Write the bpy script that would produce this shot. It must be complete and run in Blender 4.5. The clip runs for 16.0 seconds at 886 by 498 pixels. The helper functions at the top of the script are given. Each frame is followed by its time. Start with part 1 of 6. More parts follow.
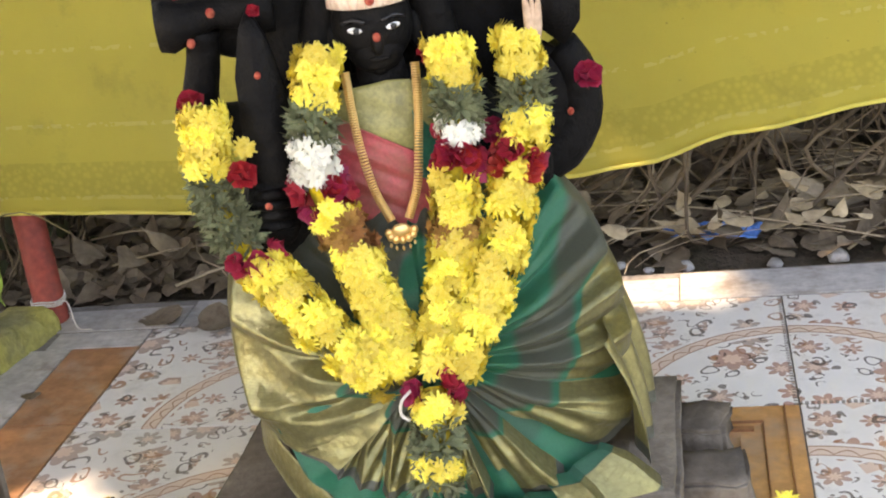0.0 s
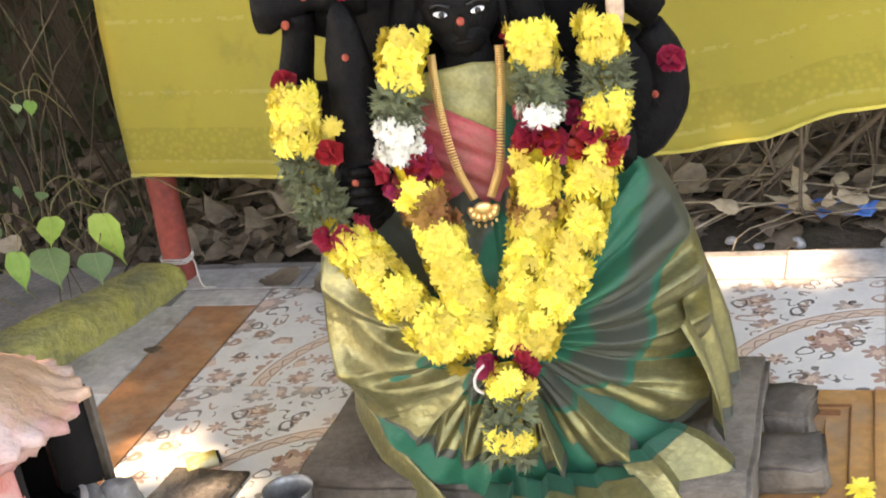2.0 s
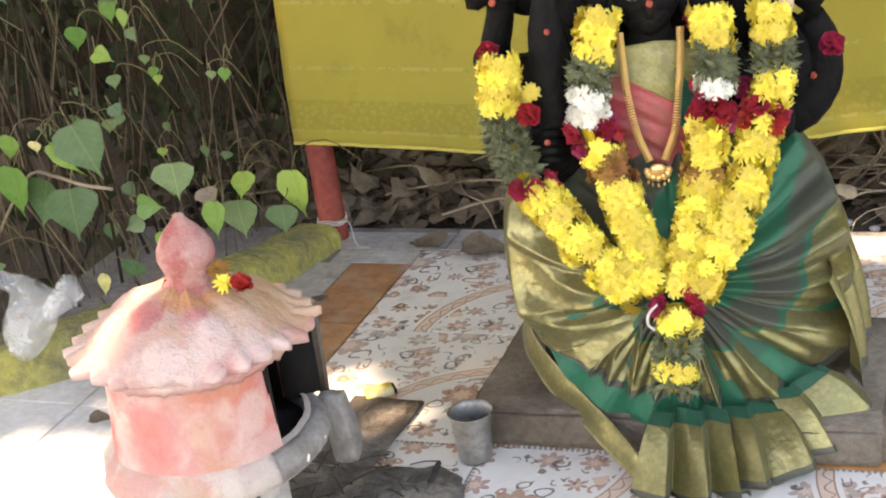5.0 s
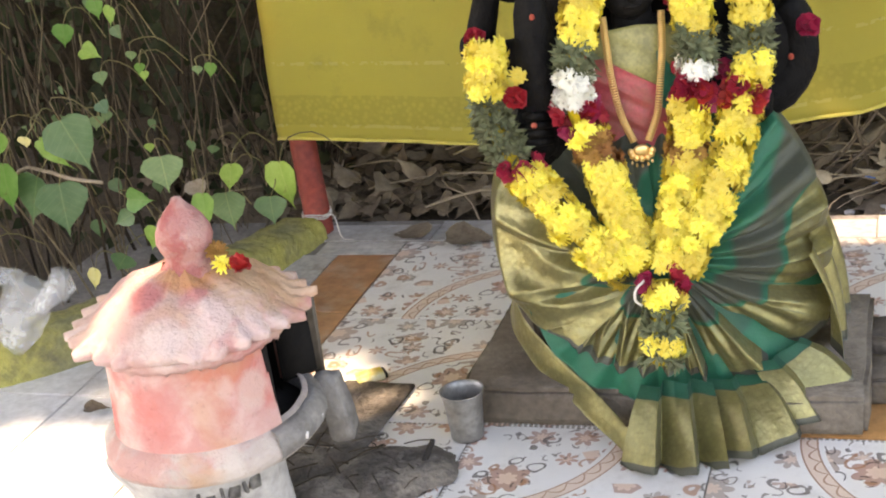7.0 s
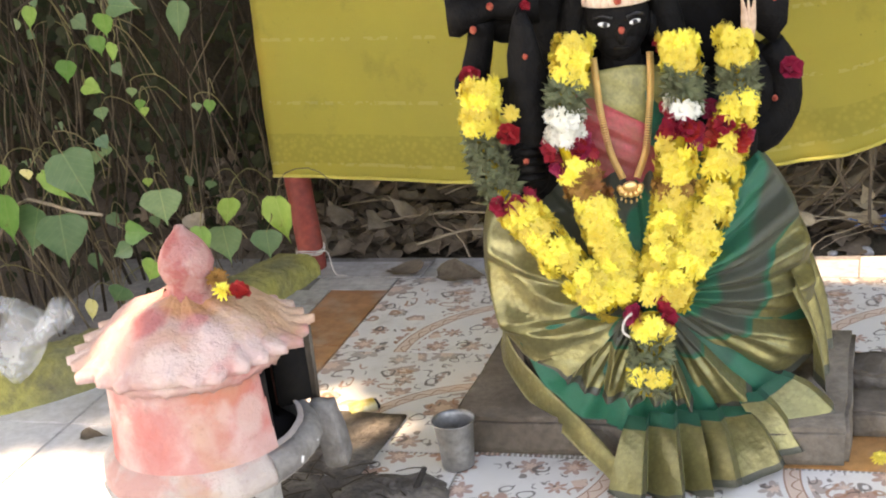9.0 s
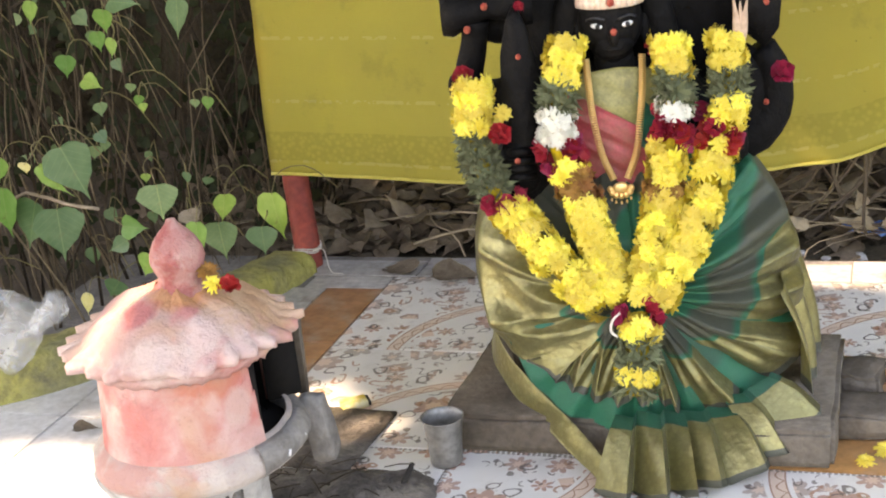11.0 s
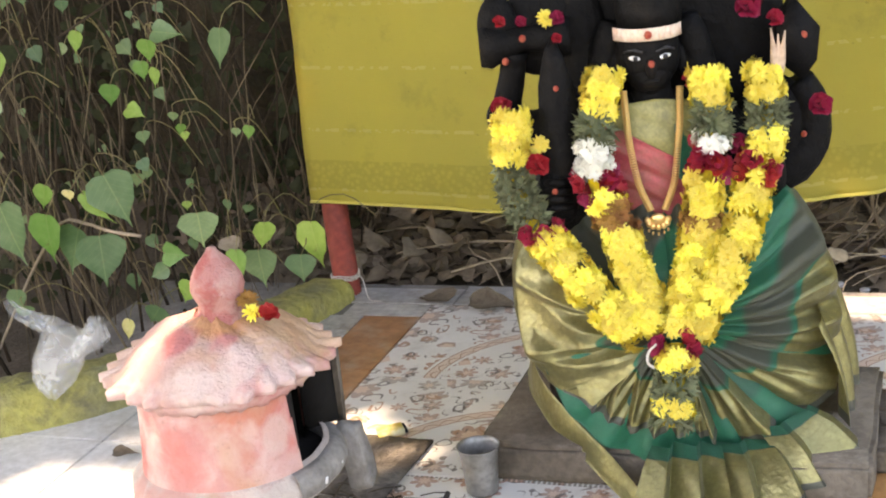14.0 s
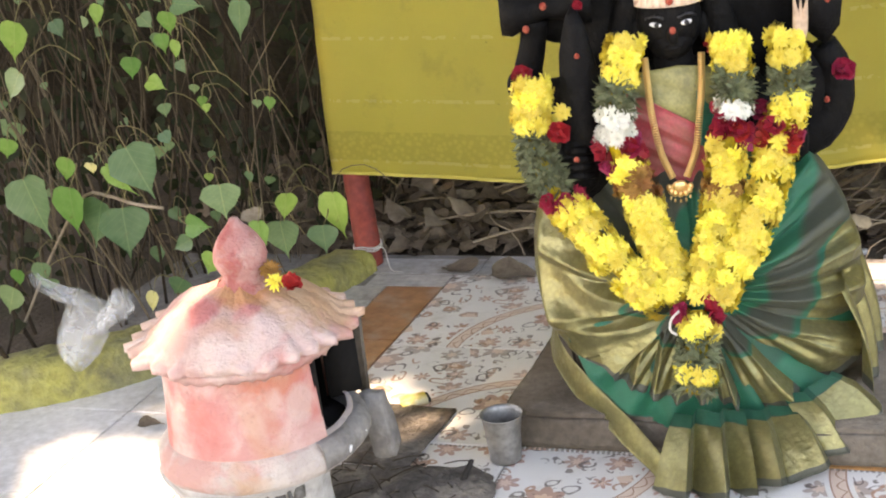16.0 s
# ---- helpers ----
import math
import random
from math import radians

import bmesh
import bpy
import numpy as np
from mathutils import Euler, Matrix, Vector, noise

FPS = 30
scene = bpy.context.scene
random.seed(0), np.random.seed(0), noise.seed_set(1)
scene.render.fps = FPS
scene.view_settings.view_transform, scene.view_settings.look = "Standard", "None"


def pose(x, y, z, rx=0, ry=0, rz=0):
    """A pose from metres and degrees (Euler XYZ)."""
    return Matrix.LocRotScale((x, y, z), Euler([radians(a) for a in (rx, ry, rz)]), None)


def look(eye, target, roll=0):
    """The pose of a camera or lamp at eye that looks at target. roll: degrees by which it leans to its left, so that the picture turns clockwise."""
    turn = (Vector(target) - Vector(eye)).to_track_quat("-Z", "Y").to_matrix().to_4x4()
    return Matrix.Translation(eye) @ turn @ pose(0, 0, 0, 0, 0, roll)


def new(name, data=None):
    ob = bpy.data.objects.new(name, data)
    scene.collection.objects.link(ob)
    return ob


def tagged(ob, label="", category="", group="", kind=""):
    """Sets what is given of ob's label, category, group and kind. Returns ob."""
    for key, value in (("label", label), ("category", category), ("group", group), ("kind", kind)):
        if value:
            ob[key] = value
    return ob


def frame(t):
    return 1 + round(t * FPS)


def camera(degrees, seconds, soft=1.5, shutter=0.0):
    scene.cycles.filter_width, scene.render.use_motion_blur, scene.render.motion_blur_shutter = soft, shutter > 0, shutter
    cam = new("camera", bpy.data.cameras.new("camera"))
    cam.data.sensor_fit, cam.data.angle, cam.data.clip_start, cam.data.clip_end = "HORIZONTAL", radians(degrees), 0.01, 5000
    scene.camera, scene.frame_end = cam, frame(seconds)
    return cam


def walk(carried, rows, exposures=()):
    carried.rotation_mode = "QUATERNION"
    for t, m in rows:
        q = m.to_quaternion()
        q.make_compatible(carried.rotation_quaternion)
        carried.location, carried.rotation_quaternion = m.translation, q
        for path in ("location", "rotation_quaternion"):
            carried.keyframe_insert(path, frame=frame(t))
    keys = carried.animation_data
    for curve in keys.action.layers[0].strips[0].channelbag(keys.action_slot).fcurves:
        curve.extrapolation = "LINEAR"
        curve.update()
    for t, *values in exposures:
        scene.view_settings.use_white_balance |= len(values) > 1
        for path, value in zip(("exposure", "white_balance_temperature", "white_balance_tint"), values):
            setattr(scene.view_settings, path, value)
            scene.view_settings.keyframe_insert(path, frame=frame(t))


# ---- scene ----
cam = camera(36.0, 16.0, soft=2.0)
PATH = [
    (0, (0.485, -1.891, 1.05), (0.097, -0.07, 0.319), -8.0),
    (0.5, (0.504, -1.889, 1.046), (0.064, -0.089, 0.292), -8.4),
    (1, (0.543, -1.891, 1.066), (0.018, -0.121, 0.297), -8.9),
    (1.5, (0.58, -1.887, 1.069), (-0.008, -0.124, 0.329), -9.1),
    (2, (0.61, -1.901, 1.086), (-0.018, -0.162, 0.324), -9.4),
    (2.5, (0.641, -1.93, 1.111), (-0.002, -0.196, 0.35), -9.1),
    (3, (0.621, -1.956, 1.122), (-0.082, -0.231, 0.393), -9.5),
    (3.5, (0.585, -2.037, 1.116), (-0.18, -0.341, 0.381), -10.3),
    (3.9, (0.554, -2.13, 1.12), (-0.211, -0.439, 0.375), -9.9),
    (4, (0.55, -2.15, 1.118), (-0.206, -0.455, 0.372), -9.8),
    (4.5, (0.54, -2.206, 1.121), (-0.198, -0.504, 0.374), -8.1),
    (4.7, (0.515, -2.211, 1.134), (-0.198, -0.499, 0.387), -7.7),
    (7, (0.494, -2.287, 1.115), (-0.161, -0.546, 0.38), -8.2),
    (7.5, (0.492, -2.294, 1.104), (-0.129, -0.542, 0.366), -8.7),
    (8, (0.478, -2.319, 1.104), (-0.123, -0.549, 0.393), -8.4),
    (8.5, (0.488, -2.343, 1.114), (-0.136, -0.568, 0.437), -7.7),
    (11, (0.53, -2.361, 1.107), (-0.114, -0.589, 0.441), -6.5),
    (11.5, (0.53, -2.366, 1.111), (-0.123, -0.594, 0.451), -6.1),
    (12, (0.531, -2.371, 1.108), (-0.135, -0.603, 0.451), -6.1),
    (12.5, (0.532, -2.373, 1.11), (-0.14, -0.607, 0.453), -6.3),
    (13, (0.537, -2.367, 1.109), (-0.133, -0.599, 0.456), -6.4),
    (13.5, (0.551, -2.363, 1.111), (-0.123, -0.593, 0.468), -6.5),
    (14, (0.536, -2.371, 1.117), (-0.161, -0.604, 0.493), -6.6),
    (14.5, (0.534, -2.366, 1.116), (-0.167, -0.602, 0.485), -7.0),
    (15, (0.534, -2.362, 1.11), (-0.159, -0.6, 0.466), -7.0),
    (15.5, (0.536, -2.367, 1.114), (-0.169, -0.613, 0.46), -7.2),
    (16, (0.537, -2.375, 1.112), (-0.19, -0.632, 0.454), -7.4),
]
walk(cam, [(t, look(eye, target, roll)) for t, eye, target, roll in PATH],
     exposures=[(0.0, 2.97, 9700, 21), (2.0, 3.14, 9700, 21), (4.5, 3.02, 9700, 21), (7.0, 2.93, 9700, 21), (12.0, 2.95, 9700, 21), (16.0, 3.0, 9700, 21)])



# ---- world, sun, exposure ----
SUN = Vector((-0.50, -0.30, 0.81)).normalized()
world = bpy.data.worlds.new("sky")
world.use_nodes = True
scene.world = world
wn = world.node_tree
sky = wn.nodes.new("ShaderNodeTexSky")
sky.sky_type, sky.sun_disc = "NISHITA", False
sky.sun_elevation = math.asin(SUN.z)
sky.sun_rotation = math.atan2(SUN.x, SUN.y)
wn.links.new(sky.outputs[0], wn.nodes["Background"].inputs[0])
wn.nodes["Background"].inputs[1].default_value = 0.15
lamp = bpy.data.lights.new("sun", "SUN")
lamp.energy, lamp.angle, lamp.color = 2.2, radians(0.8), (1.0, 0.94, 0.85)
sun = new("sun", lamp)
sun.matrix_world = look(SUN * 20, (0, 0, 0))


# ---- materials ----
def tree_of(name):
    m = bpy.data.materials.new(name)
    m.use_nodes = True
    nt = m.node_tree
    return m, nt, nt.nodes["Principled BSDF"]


def node(nt, kind, **kw):
    n = nt.nodes.new("ShaderNode" + kind)
    for k, v in kw.items():
        if k == "op":
            n.operation = v
        elif k == "vals":
            for i, x in v.items():
                n.inputs[i].default_value = x
    return n


def maths(nt, op, a, b=0.0, c=0.0):
    n = node(nt, "Math", op=op)
    for i, x in enumerate((a, b, c)):
        if isinstance(x, (int, float)):
            n.inputs[i].default_value = x
        else:
            nt.links.new(x, n.inputs[i])
    return n.outputs[0]


def mixc(nt, fac, a, b, blend="MIX"):
    n = nt.nodes.new("ShaderNodeMix")
    n.data_type, n.blend_type = "RGBA", blend
    for i, x in ((0, fac), (6, a), (7, b)):
        if isinstance(x, (int, float)):
            n.inputs[i].default_value = x
        elif isinstance(x, tuple):
            n.inputs[i].default_value = (*x, 1)
        else:
            nt.links.new(x, n.inputs[i])
    return n.outputs[2]


def noise_tex(nt, vec, scale, detail=4.0, rough=0.6):
    n = node(nt, "TexNoise", vals={2: scale, 3: detail, 4: rough})
    nt.links.new(vec, n.inputs[0])
    return n.outputs[0]


def ramp(nt, fac, lo, hi):
    n = node(nt, "MapRange", vals={1: lo, 2: hi})
    nt.links.new(fac, n.inputs[0])
    return n.outputs[0]


def coords(nt, kind="Object"):
    return nt.nodes.new("ShaderNodeTexCoord").outputs[kind]


def bump_to(nt, bsdf, height, strength, dist=0.002):
    b = node(nt, "Bump", vals={0: strength, 1: dist})
    nt.links.new(height, b.inputs["Height"])
    nt.links.new(b.outputs[0], bsdf.inputs["Normal"])


def mat(name, c1, c2, scale=6.0, fine=70.0, rough=0.65, bump=0.4, metal=0.0, vary=0.0, stain=None, glow_through=0.0, dist=0.002, speck=0.35):
    """Two colours mixed by broad noise, fine grain over them, relief from the grain."""
    m, nt, bs = tree_of(name)
    co = coords(nt)
    broad = ramp(nt, noise_tex(nt, co, scale), 0.35, 0.65)
    grain = noise_tex(nt, co, fine, 3.0)
    col = mixc(nt, broad, c1, c2)
    col = mixc(nt, speck, col, mixc(nt, ramp(nt, grain, 0.3, 0.7), (0.25, 0.25, 0.25), (0.85, 0.85, 0.85)), "OVERLAY")
    if stain:
        patch = ramp(nt, noise_tex(nt, co, scale * 0.6 + 1.7, 6.0, 0.7), 0.52, 0.66)
        col = mixc(nt, maths(nt, "MULTIPLY", patch, stain[3]), col, tuple(stain[:3]))
    if vary:
        info = nt.nodes.new("ShaderNodeObjectInfo")
        hsv = node(nt, "HueSaturation")
        nt.links.new(col, hsv.inputs["Color"])
        nt.links.new(maths(nt, "MULTIPLY_ADD", info.outputs["Random"], vary, 1.0 - vary * 0.55), hsv.inputs["Value"])
        nt.links.new(maths(nt, "MULTIPLY_ADD", info.outputs["Random"], vary * 0.08, 0.5 - vary * 0.04), hsv.inputs["Hue"])
        col = hsv.outputs[0]
    nt.links.new(col, bs.inputs["Base Color"])
    nt.links.new(ramp(nt, grain, -1.2, 2.0), bs.inputs["Roughness"]) if rough is None else None
    if rough is not None:
        bs.inputs["Roughness"].default_value = rough
    bs.inputs["Metallic"].default_value = metal
    bs.inputs["Specular IOR Level"].default_value = 0.5 if rough is None or rough < 0.6 else 0.25
    bump_to(nt, bs, maths(nt, "ADD", grain, noise_tex(nt, co, scale * 3)), bump, dist)
    if glow_through:
        tr = nt.nodes.new("ShaderNodeBsdfTranslucent")
        nt.links.new(col, tr.inputs[0])
        mx = nt.nodes.new("ShaderNodeMixShader")
        mx.inputs[0].default_value = glow_through
        nt.links.new(bs.outputs[0], mx.inputs[1])
        nt.links.new(tr.outputs[0], mx.inputs[2])
        nt.links.new(mx.outputs[0], nt.nodes["Material Output"].inputs[0])
    return m


def tile_print(name):
    """Glazed white tile with a printed quarter ring round the tile's own origin, and sprigs of flowers and scrolls."""
    m, nt, bs = tree_of(name)
    co = coords(nt)
    sep = nt.nodes.new("ShaderNodeSeparateXYZ")
    nt.links.new(co, sep.inputs[0])
    x, y = sep.outputs[0], sep.outputs[1]
    r = maths(nt, "SQRT", maths(nt, "ADD", maths(nt, "MULTIPLY", x, x), maths(nt, "MULTIPLY", y, y)))
    ang = maths(nt, "ARCTAN2", y, x)
    band = maths(nt, "LESS_THAN", maths(nt, "ABSOLUTE", maths(nt, "SUBTRACT", r, 0.262)), 0.013)
    lines = maths(nt, "LESS_THAN", maths(nt, "ABSOLUTE", maths(nt, "SUBTRACT", maths(nt, "ABSOLUTE", maths(nt, "SUBTRACT", r, 0.262)), 0.0125)), 0.0014)
    beads = maths(nt, "LESS_THAN", maths(nt, "ABSOLUTE", maths(nt, "SUBTRACT", r, maths(nt, "ADD", maths(nt, "MULTIPLY", maths(nt, "ABSOLUTE", maths(nt, "SINE", maths(nt, "MULTIPLY", ang, 22.0))), 0.013), 0.252))), 0.0016)
    body = noise_tex(nt, co, 3.0)
    base = mixc(nt, ramp(nt, body, 0.3, 0.7), (0.69, 0.67, 0.635), (0.58, 0.555, 0.52))
    col = mixc(nt, maths(nt, "MULTIPLY", band, 0.55), base, (0.60, 0.36, 0.22))
    col = mixc(nt, maths(nt, "MULTIPLY", maths(nt, "MAXIMUM", lines, beads), 0.8), col, (0.30, 0.13, 0.07))
    # flowers: petalled spots on a warped cell pattern
    warp = nt.nodes.new("ShaderNodeTexVoronoi")
    warp.inputs["Scale"].default_value = 12.0
    nt.links.new(co, warp.inputs[0])
    off = nt.nodes.new("ShaderNodeVectorMath")
    off.operation = "SUBTRACT"
    nt.links.new(co, off.inputs[0])
    nt.links.new(warp.outputs["Position"], off.inputs[1])
    so = nt.nodes.new("ShaderNodeSeparateXYZ")
    nt.links.new(off.outputs[0], so.inputs[0])
    pr = maths(nt, "SQRT", maths(nt, "ADD", maths(nt, "MULTIPLY", so.outputs[0], so.outputs[0]), maths(nt, "MULTIPLY", so.outputs[1], so.outputs[1])))
    pa = maths(nt, "ARCTAN2", so.outputs[1], so.outputs[0])
    sel = nt.nodes.new("ShaderNodeSeparateColor")
    nt.links.new(warp.outputs["Color"], sel.inputs[0])
    petal = maths(nt, "MULTIPLY_ADD", maths(nt, "ABSOLUTE", maths(nt, "SINE", maths(nt, "MULTIPLY", pa, 3.5))), 0.014, maths(nt, "MULTIPLY_ADD", sel.outputs[0], 0.027, 0.001))
    flower = maths(nt, "LESS_THAN", pr, petal)
    heart = maths(nt, "LESS_THAN", pr, maths(nt, "MULTIPLY", petal, 0.45))
    away = maths(nt, "GREATER_THAN", maths(nt, "ABSOLUTE", maths(nt, "SUBTRACT", r, 0.262)), 0.022)
    flower = maths(nt, "MULTIPLY", flower, away)
    col = mixc(nt, maths(nt, "MULTIPLY", flower, 0.75), col, mixc(nt, sel.outputs[1], (0.36, 0.12, 0.06), (0.30, 0.24, 0.20)))
    col = mixc(nt, maths(nt, "MULTIPLY", maths(nt, "MULTIPLY", heart, away), 0.6), col, (0.75, 0.55, 0.42))
    # scrolls: thin curls round smaller cells
    vo = nt.nodes.new("ShaderNodeTexVoronoi")
    vo.inputs["Scale"].default_value = 19.0
    jig = nt.nodes.new("ShaderNodeVectorMath")
    jig.operation = "ADD"
    jit = node(nt, "TexNoise", vals={2: 14.0, 3: 1.0})
    nt.links.new(co, jit.inputs[0])
    sc = nt.nodes.new("ShaderNodeVectorMath")
    sc.operation = "SCALE"
    sc.inputs[3].default_value = 0.06
    nt.links.new(jit.outputs["Color"], sc.inputs[0])
    nt.links.new(co, jig.inputs[0])
    nt.links.new(sc.outputs[0], jig.inputs[1])
    nt.links.new(jig.outputs[0], vo.inputs[0])
    ringd = maths(nt, "ABSOLUTE", maths(nt, "SUBTRACT", vo.outputs["Distance"], 0.27))
    se2 = nt.nodes.new("ShaderNodeSeparateColor")
    nt.links.new(vo.outputs["Color"], se2.inputs[0])
    curl = maths(nt, "MULTIPLY", maths(nt, "LESS_THAN", ringd, 0.042), maths(nt, "GREATER_THAN", noise_tex(nt, co, 26.0, 1.0), 0.38))
    curl = maths(nt, "MULTIPLY", maths(nt, "MULTIPLY", curl, maths(nt, "GREATER_THAN", se2.outputs[0], 0.12)), away)
    col = mixc(nt, maths(nt, "MULTIPLY", curl, 0.8), col, mixc(nt, maths(nt, "GREATER_THAN", se2.outputs[1], 0.6), (0.07, 0.05, 0.045), (0.36, 0.16, 0.08)))
    fine = nt.nodes.new("ShaderNodeTexVoronoi")
    fine.inputs["Scale"].default_value = 33.0
    nt.links.new(jig.outputs[0], fine.inputs[0])
    fring = maths(nt, "LESS_THAN", maths(nt, "ABSOLUTE", maths(nt, "SUBTRACT", fine.outputs["Distance"], 0.34)), 0.05)
    fpick = maths(nt, "MULTIPLY", fring, maths(nt, "MULTIPLY", maths(nt, "GREATER_THAN", noise_tex(nt, co, 40.0, 1.0), 0.52), maths(nt, "GREATER_THAN", noise_tex(nt, co, 7.0, 1.0), 0.47)))
    col = mixc(nt, maths(nt, "MULTIPLY", maths(nt, "MULTIPLY", fpick, away), 0.75), col, (0.09, 0.06, 0.045))
    # dotted border line along the two edges that meet at the ring's middle
    edge = maths(nt, "LESS_THAN", y, 0.008)
    dots = maths(nt, "MULTIPLY", edge, maths(nt, "GREATER_THAN", maths(nt, "SINE", maths(nt, "MULTIPLY", x, 700.0)), -0.3))
    col = mixc(nt, maths(nt, "MULTIPLY", dots, 0.7), col, (0.10, 0.075, 0.06))
    # trodden dirt
    dirt = ramp(nt, noise_tex(nt, nt.nodes["Texture Coordinate"].outputs["Object"], 9.0, 8.0, 0.75), 0.52, 0.8)
    col = mixc(nt, maths(nt, "MULTIPLY", dirt, 0.5), col, (0.30, 0.26, 0.22))
    nt.links.new(col, bs.inputs["Base Color"])
    nt.links.new(maths(nt, "MULTIPLY_ADD", dirt, 0.4, 0.32), bs.inputs["Roughness"])
    bump_to(nt, bs, noise_tex(nt, co, 60.0), 0.08, 0.001)
    return m


def sari_cloth(name, first, stripe, gold0, gold1, hem, blend=0.15):
    """Shot silk in bands across the fall of the cloth (v): ground colour, broad stripes, a gold zari border and a plain hem."""
    m, nt, bs = tree_of(name)
    uv = nt.nodes.new("ShaderNodeUVMap")
    sep = nt.nodes.new("ShaderNodeSeparateXYZ")
    nt.links.new(uv.outputs[0], sep.inputs[0])
    u, v = sep.outputs[0], sep.outputs[1]
    co = coords(nt)
    wob = maths(nt, "ADD", v, maths(nt, "MULTIPLY_ADD", noise_tex(nt, co, 9.0, 2.0), 0.024, -0.012))
    st = ramp(nt, maths(nt, "SINE", maths(nt, "MULTIPLY_ADD", wob, 13.0, -2.72)), -0.15, 0.25)
    shot = ramp(nt, noise_tex(nt, co, 14.0, 3.0), 0.42, 0.62)
    col = mixc(nt, maths(nt, "MULTIPLY", maths(nt, "MAXIMUM", st, maths(nt, "MULTIPLY", shot, blend)), 0.9), first, stripe)
    gold = maths(nt, "MULTIPLY", ramp(nt, wob, gold0 - 0.006, gold0 + 0.006), maths(nt, "LESS_THAN", wob, gold1))
    motif = nt.nodes.new("ShaderNodeTexVoronoi")
    motif.inputs["Scale"].default_value = 95.0
    nt.links.new(co, motif.inputs[0])
    mo = ramp(nt, motif.outputs["Distance"], 0.15, 0.75)
    weave = noise_tex(nt, co, 260.0, 2.0)
    figure = ramp(nt, noise_tex(nt, co, 58.0, 2.0, 0.6), 0.52, 0.58)
    gcol = mixc(nt, maths(nt, "MULTIPLY", mo, 0.6), (0.45, 0.405, 0.185), (0.32, 0.29, 0.13))
    rows = ramp(nt, maths(nt, "SINE", maths(nt, "MULTIPLY", v, 62.0)), 0.55, 0.85)
    gcol = mixc(nt, maths(nt, "MULTIPLY", maths(nt, "MULTIPLY", figure, rows), 0.38), gcol, (0.25, 0.23, 0.10))
    gcol = mixc(nt, maths(nt, "MULTIPLY", ramp(nt, maths(nt, "SINE", maths(nt, "MULTIPLY", u, 1500.0)), 0.2, 0.9), 0.18), gcol, (0.22, 0.21, 0.10))
    gcol = mixc(nt, maths(nt, "MULTIPLY", ramp(nt, noise_tex(nt, co, 11.0, 2.0), 0.46, 0.62), 0.22), gcol, (0.25, 0.24, 0.12))
    col = mixc(nt, gold, col, gcol)
    hemf = maths(nt, "GREATER_THAN", wob, hem)
    col = mixc(nt, hemf, col, (0.125, 0.13, 0.10))
    col = mixc(nt, 0.25, col, mixc(nt, weave, (0.2, 0.2, 0.2), (0.8, 0.8, 0.8)), "OVERLAY")
    nt.links.new(col, bs.inputs["Base Color"])
    nt.links.new(maths(nt, "MULTIPLY_ADD", gold, -0.20, 0.5), bs.inputs["Roughness"])
    nt.links.new(maths(nt, "MULTIPLY", gold, 0.6), bs.inputs["Metallic"])
    bs.inputs["Sheen Weight"].default_value = 0.05
    relief = maths(nt, "ADD", maths(nt, "ADD", weave, maths(nt, "MULTIPLY", mo, gold)), maths(nt, "MULTIPLY", noise_tex(nt, co, 22.0, 4.0), 2.5))
    bump_to(nt, bs, relief, 0.35, 0.0016)
    return m


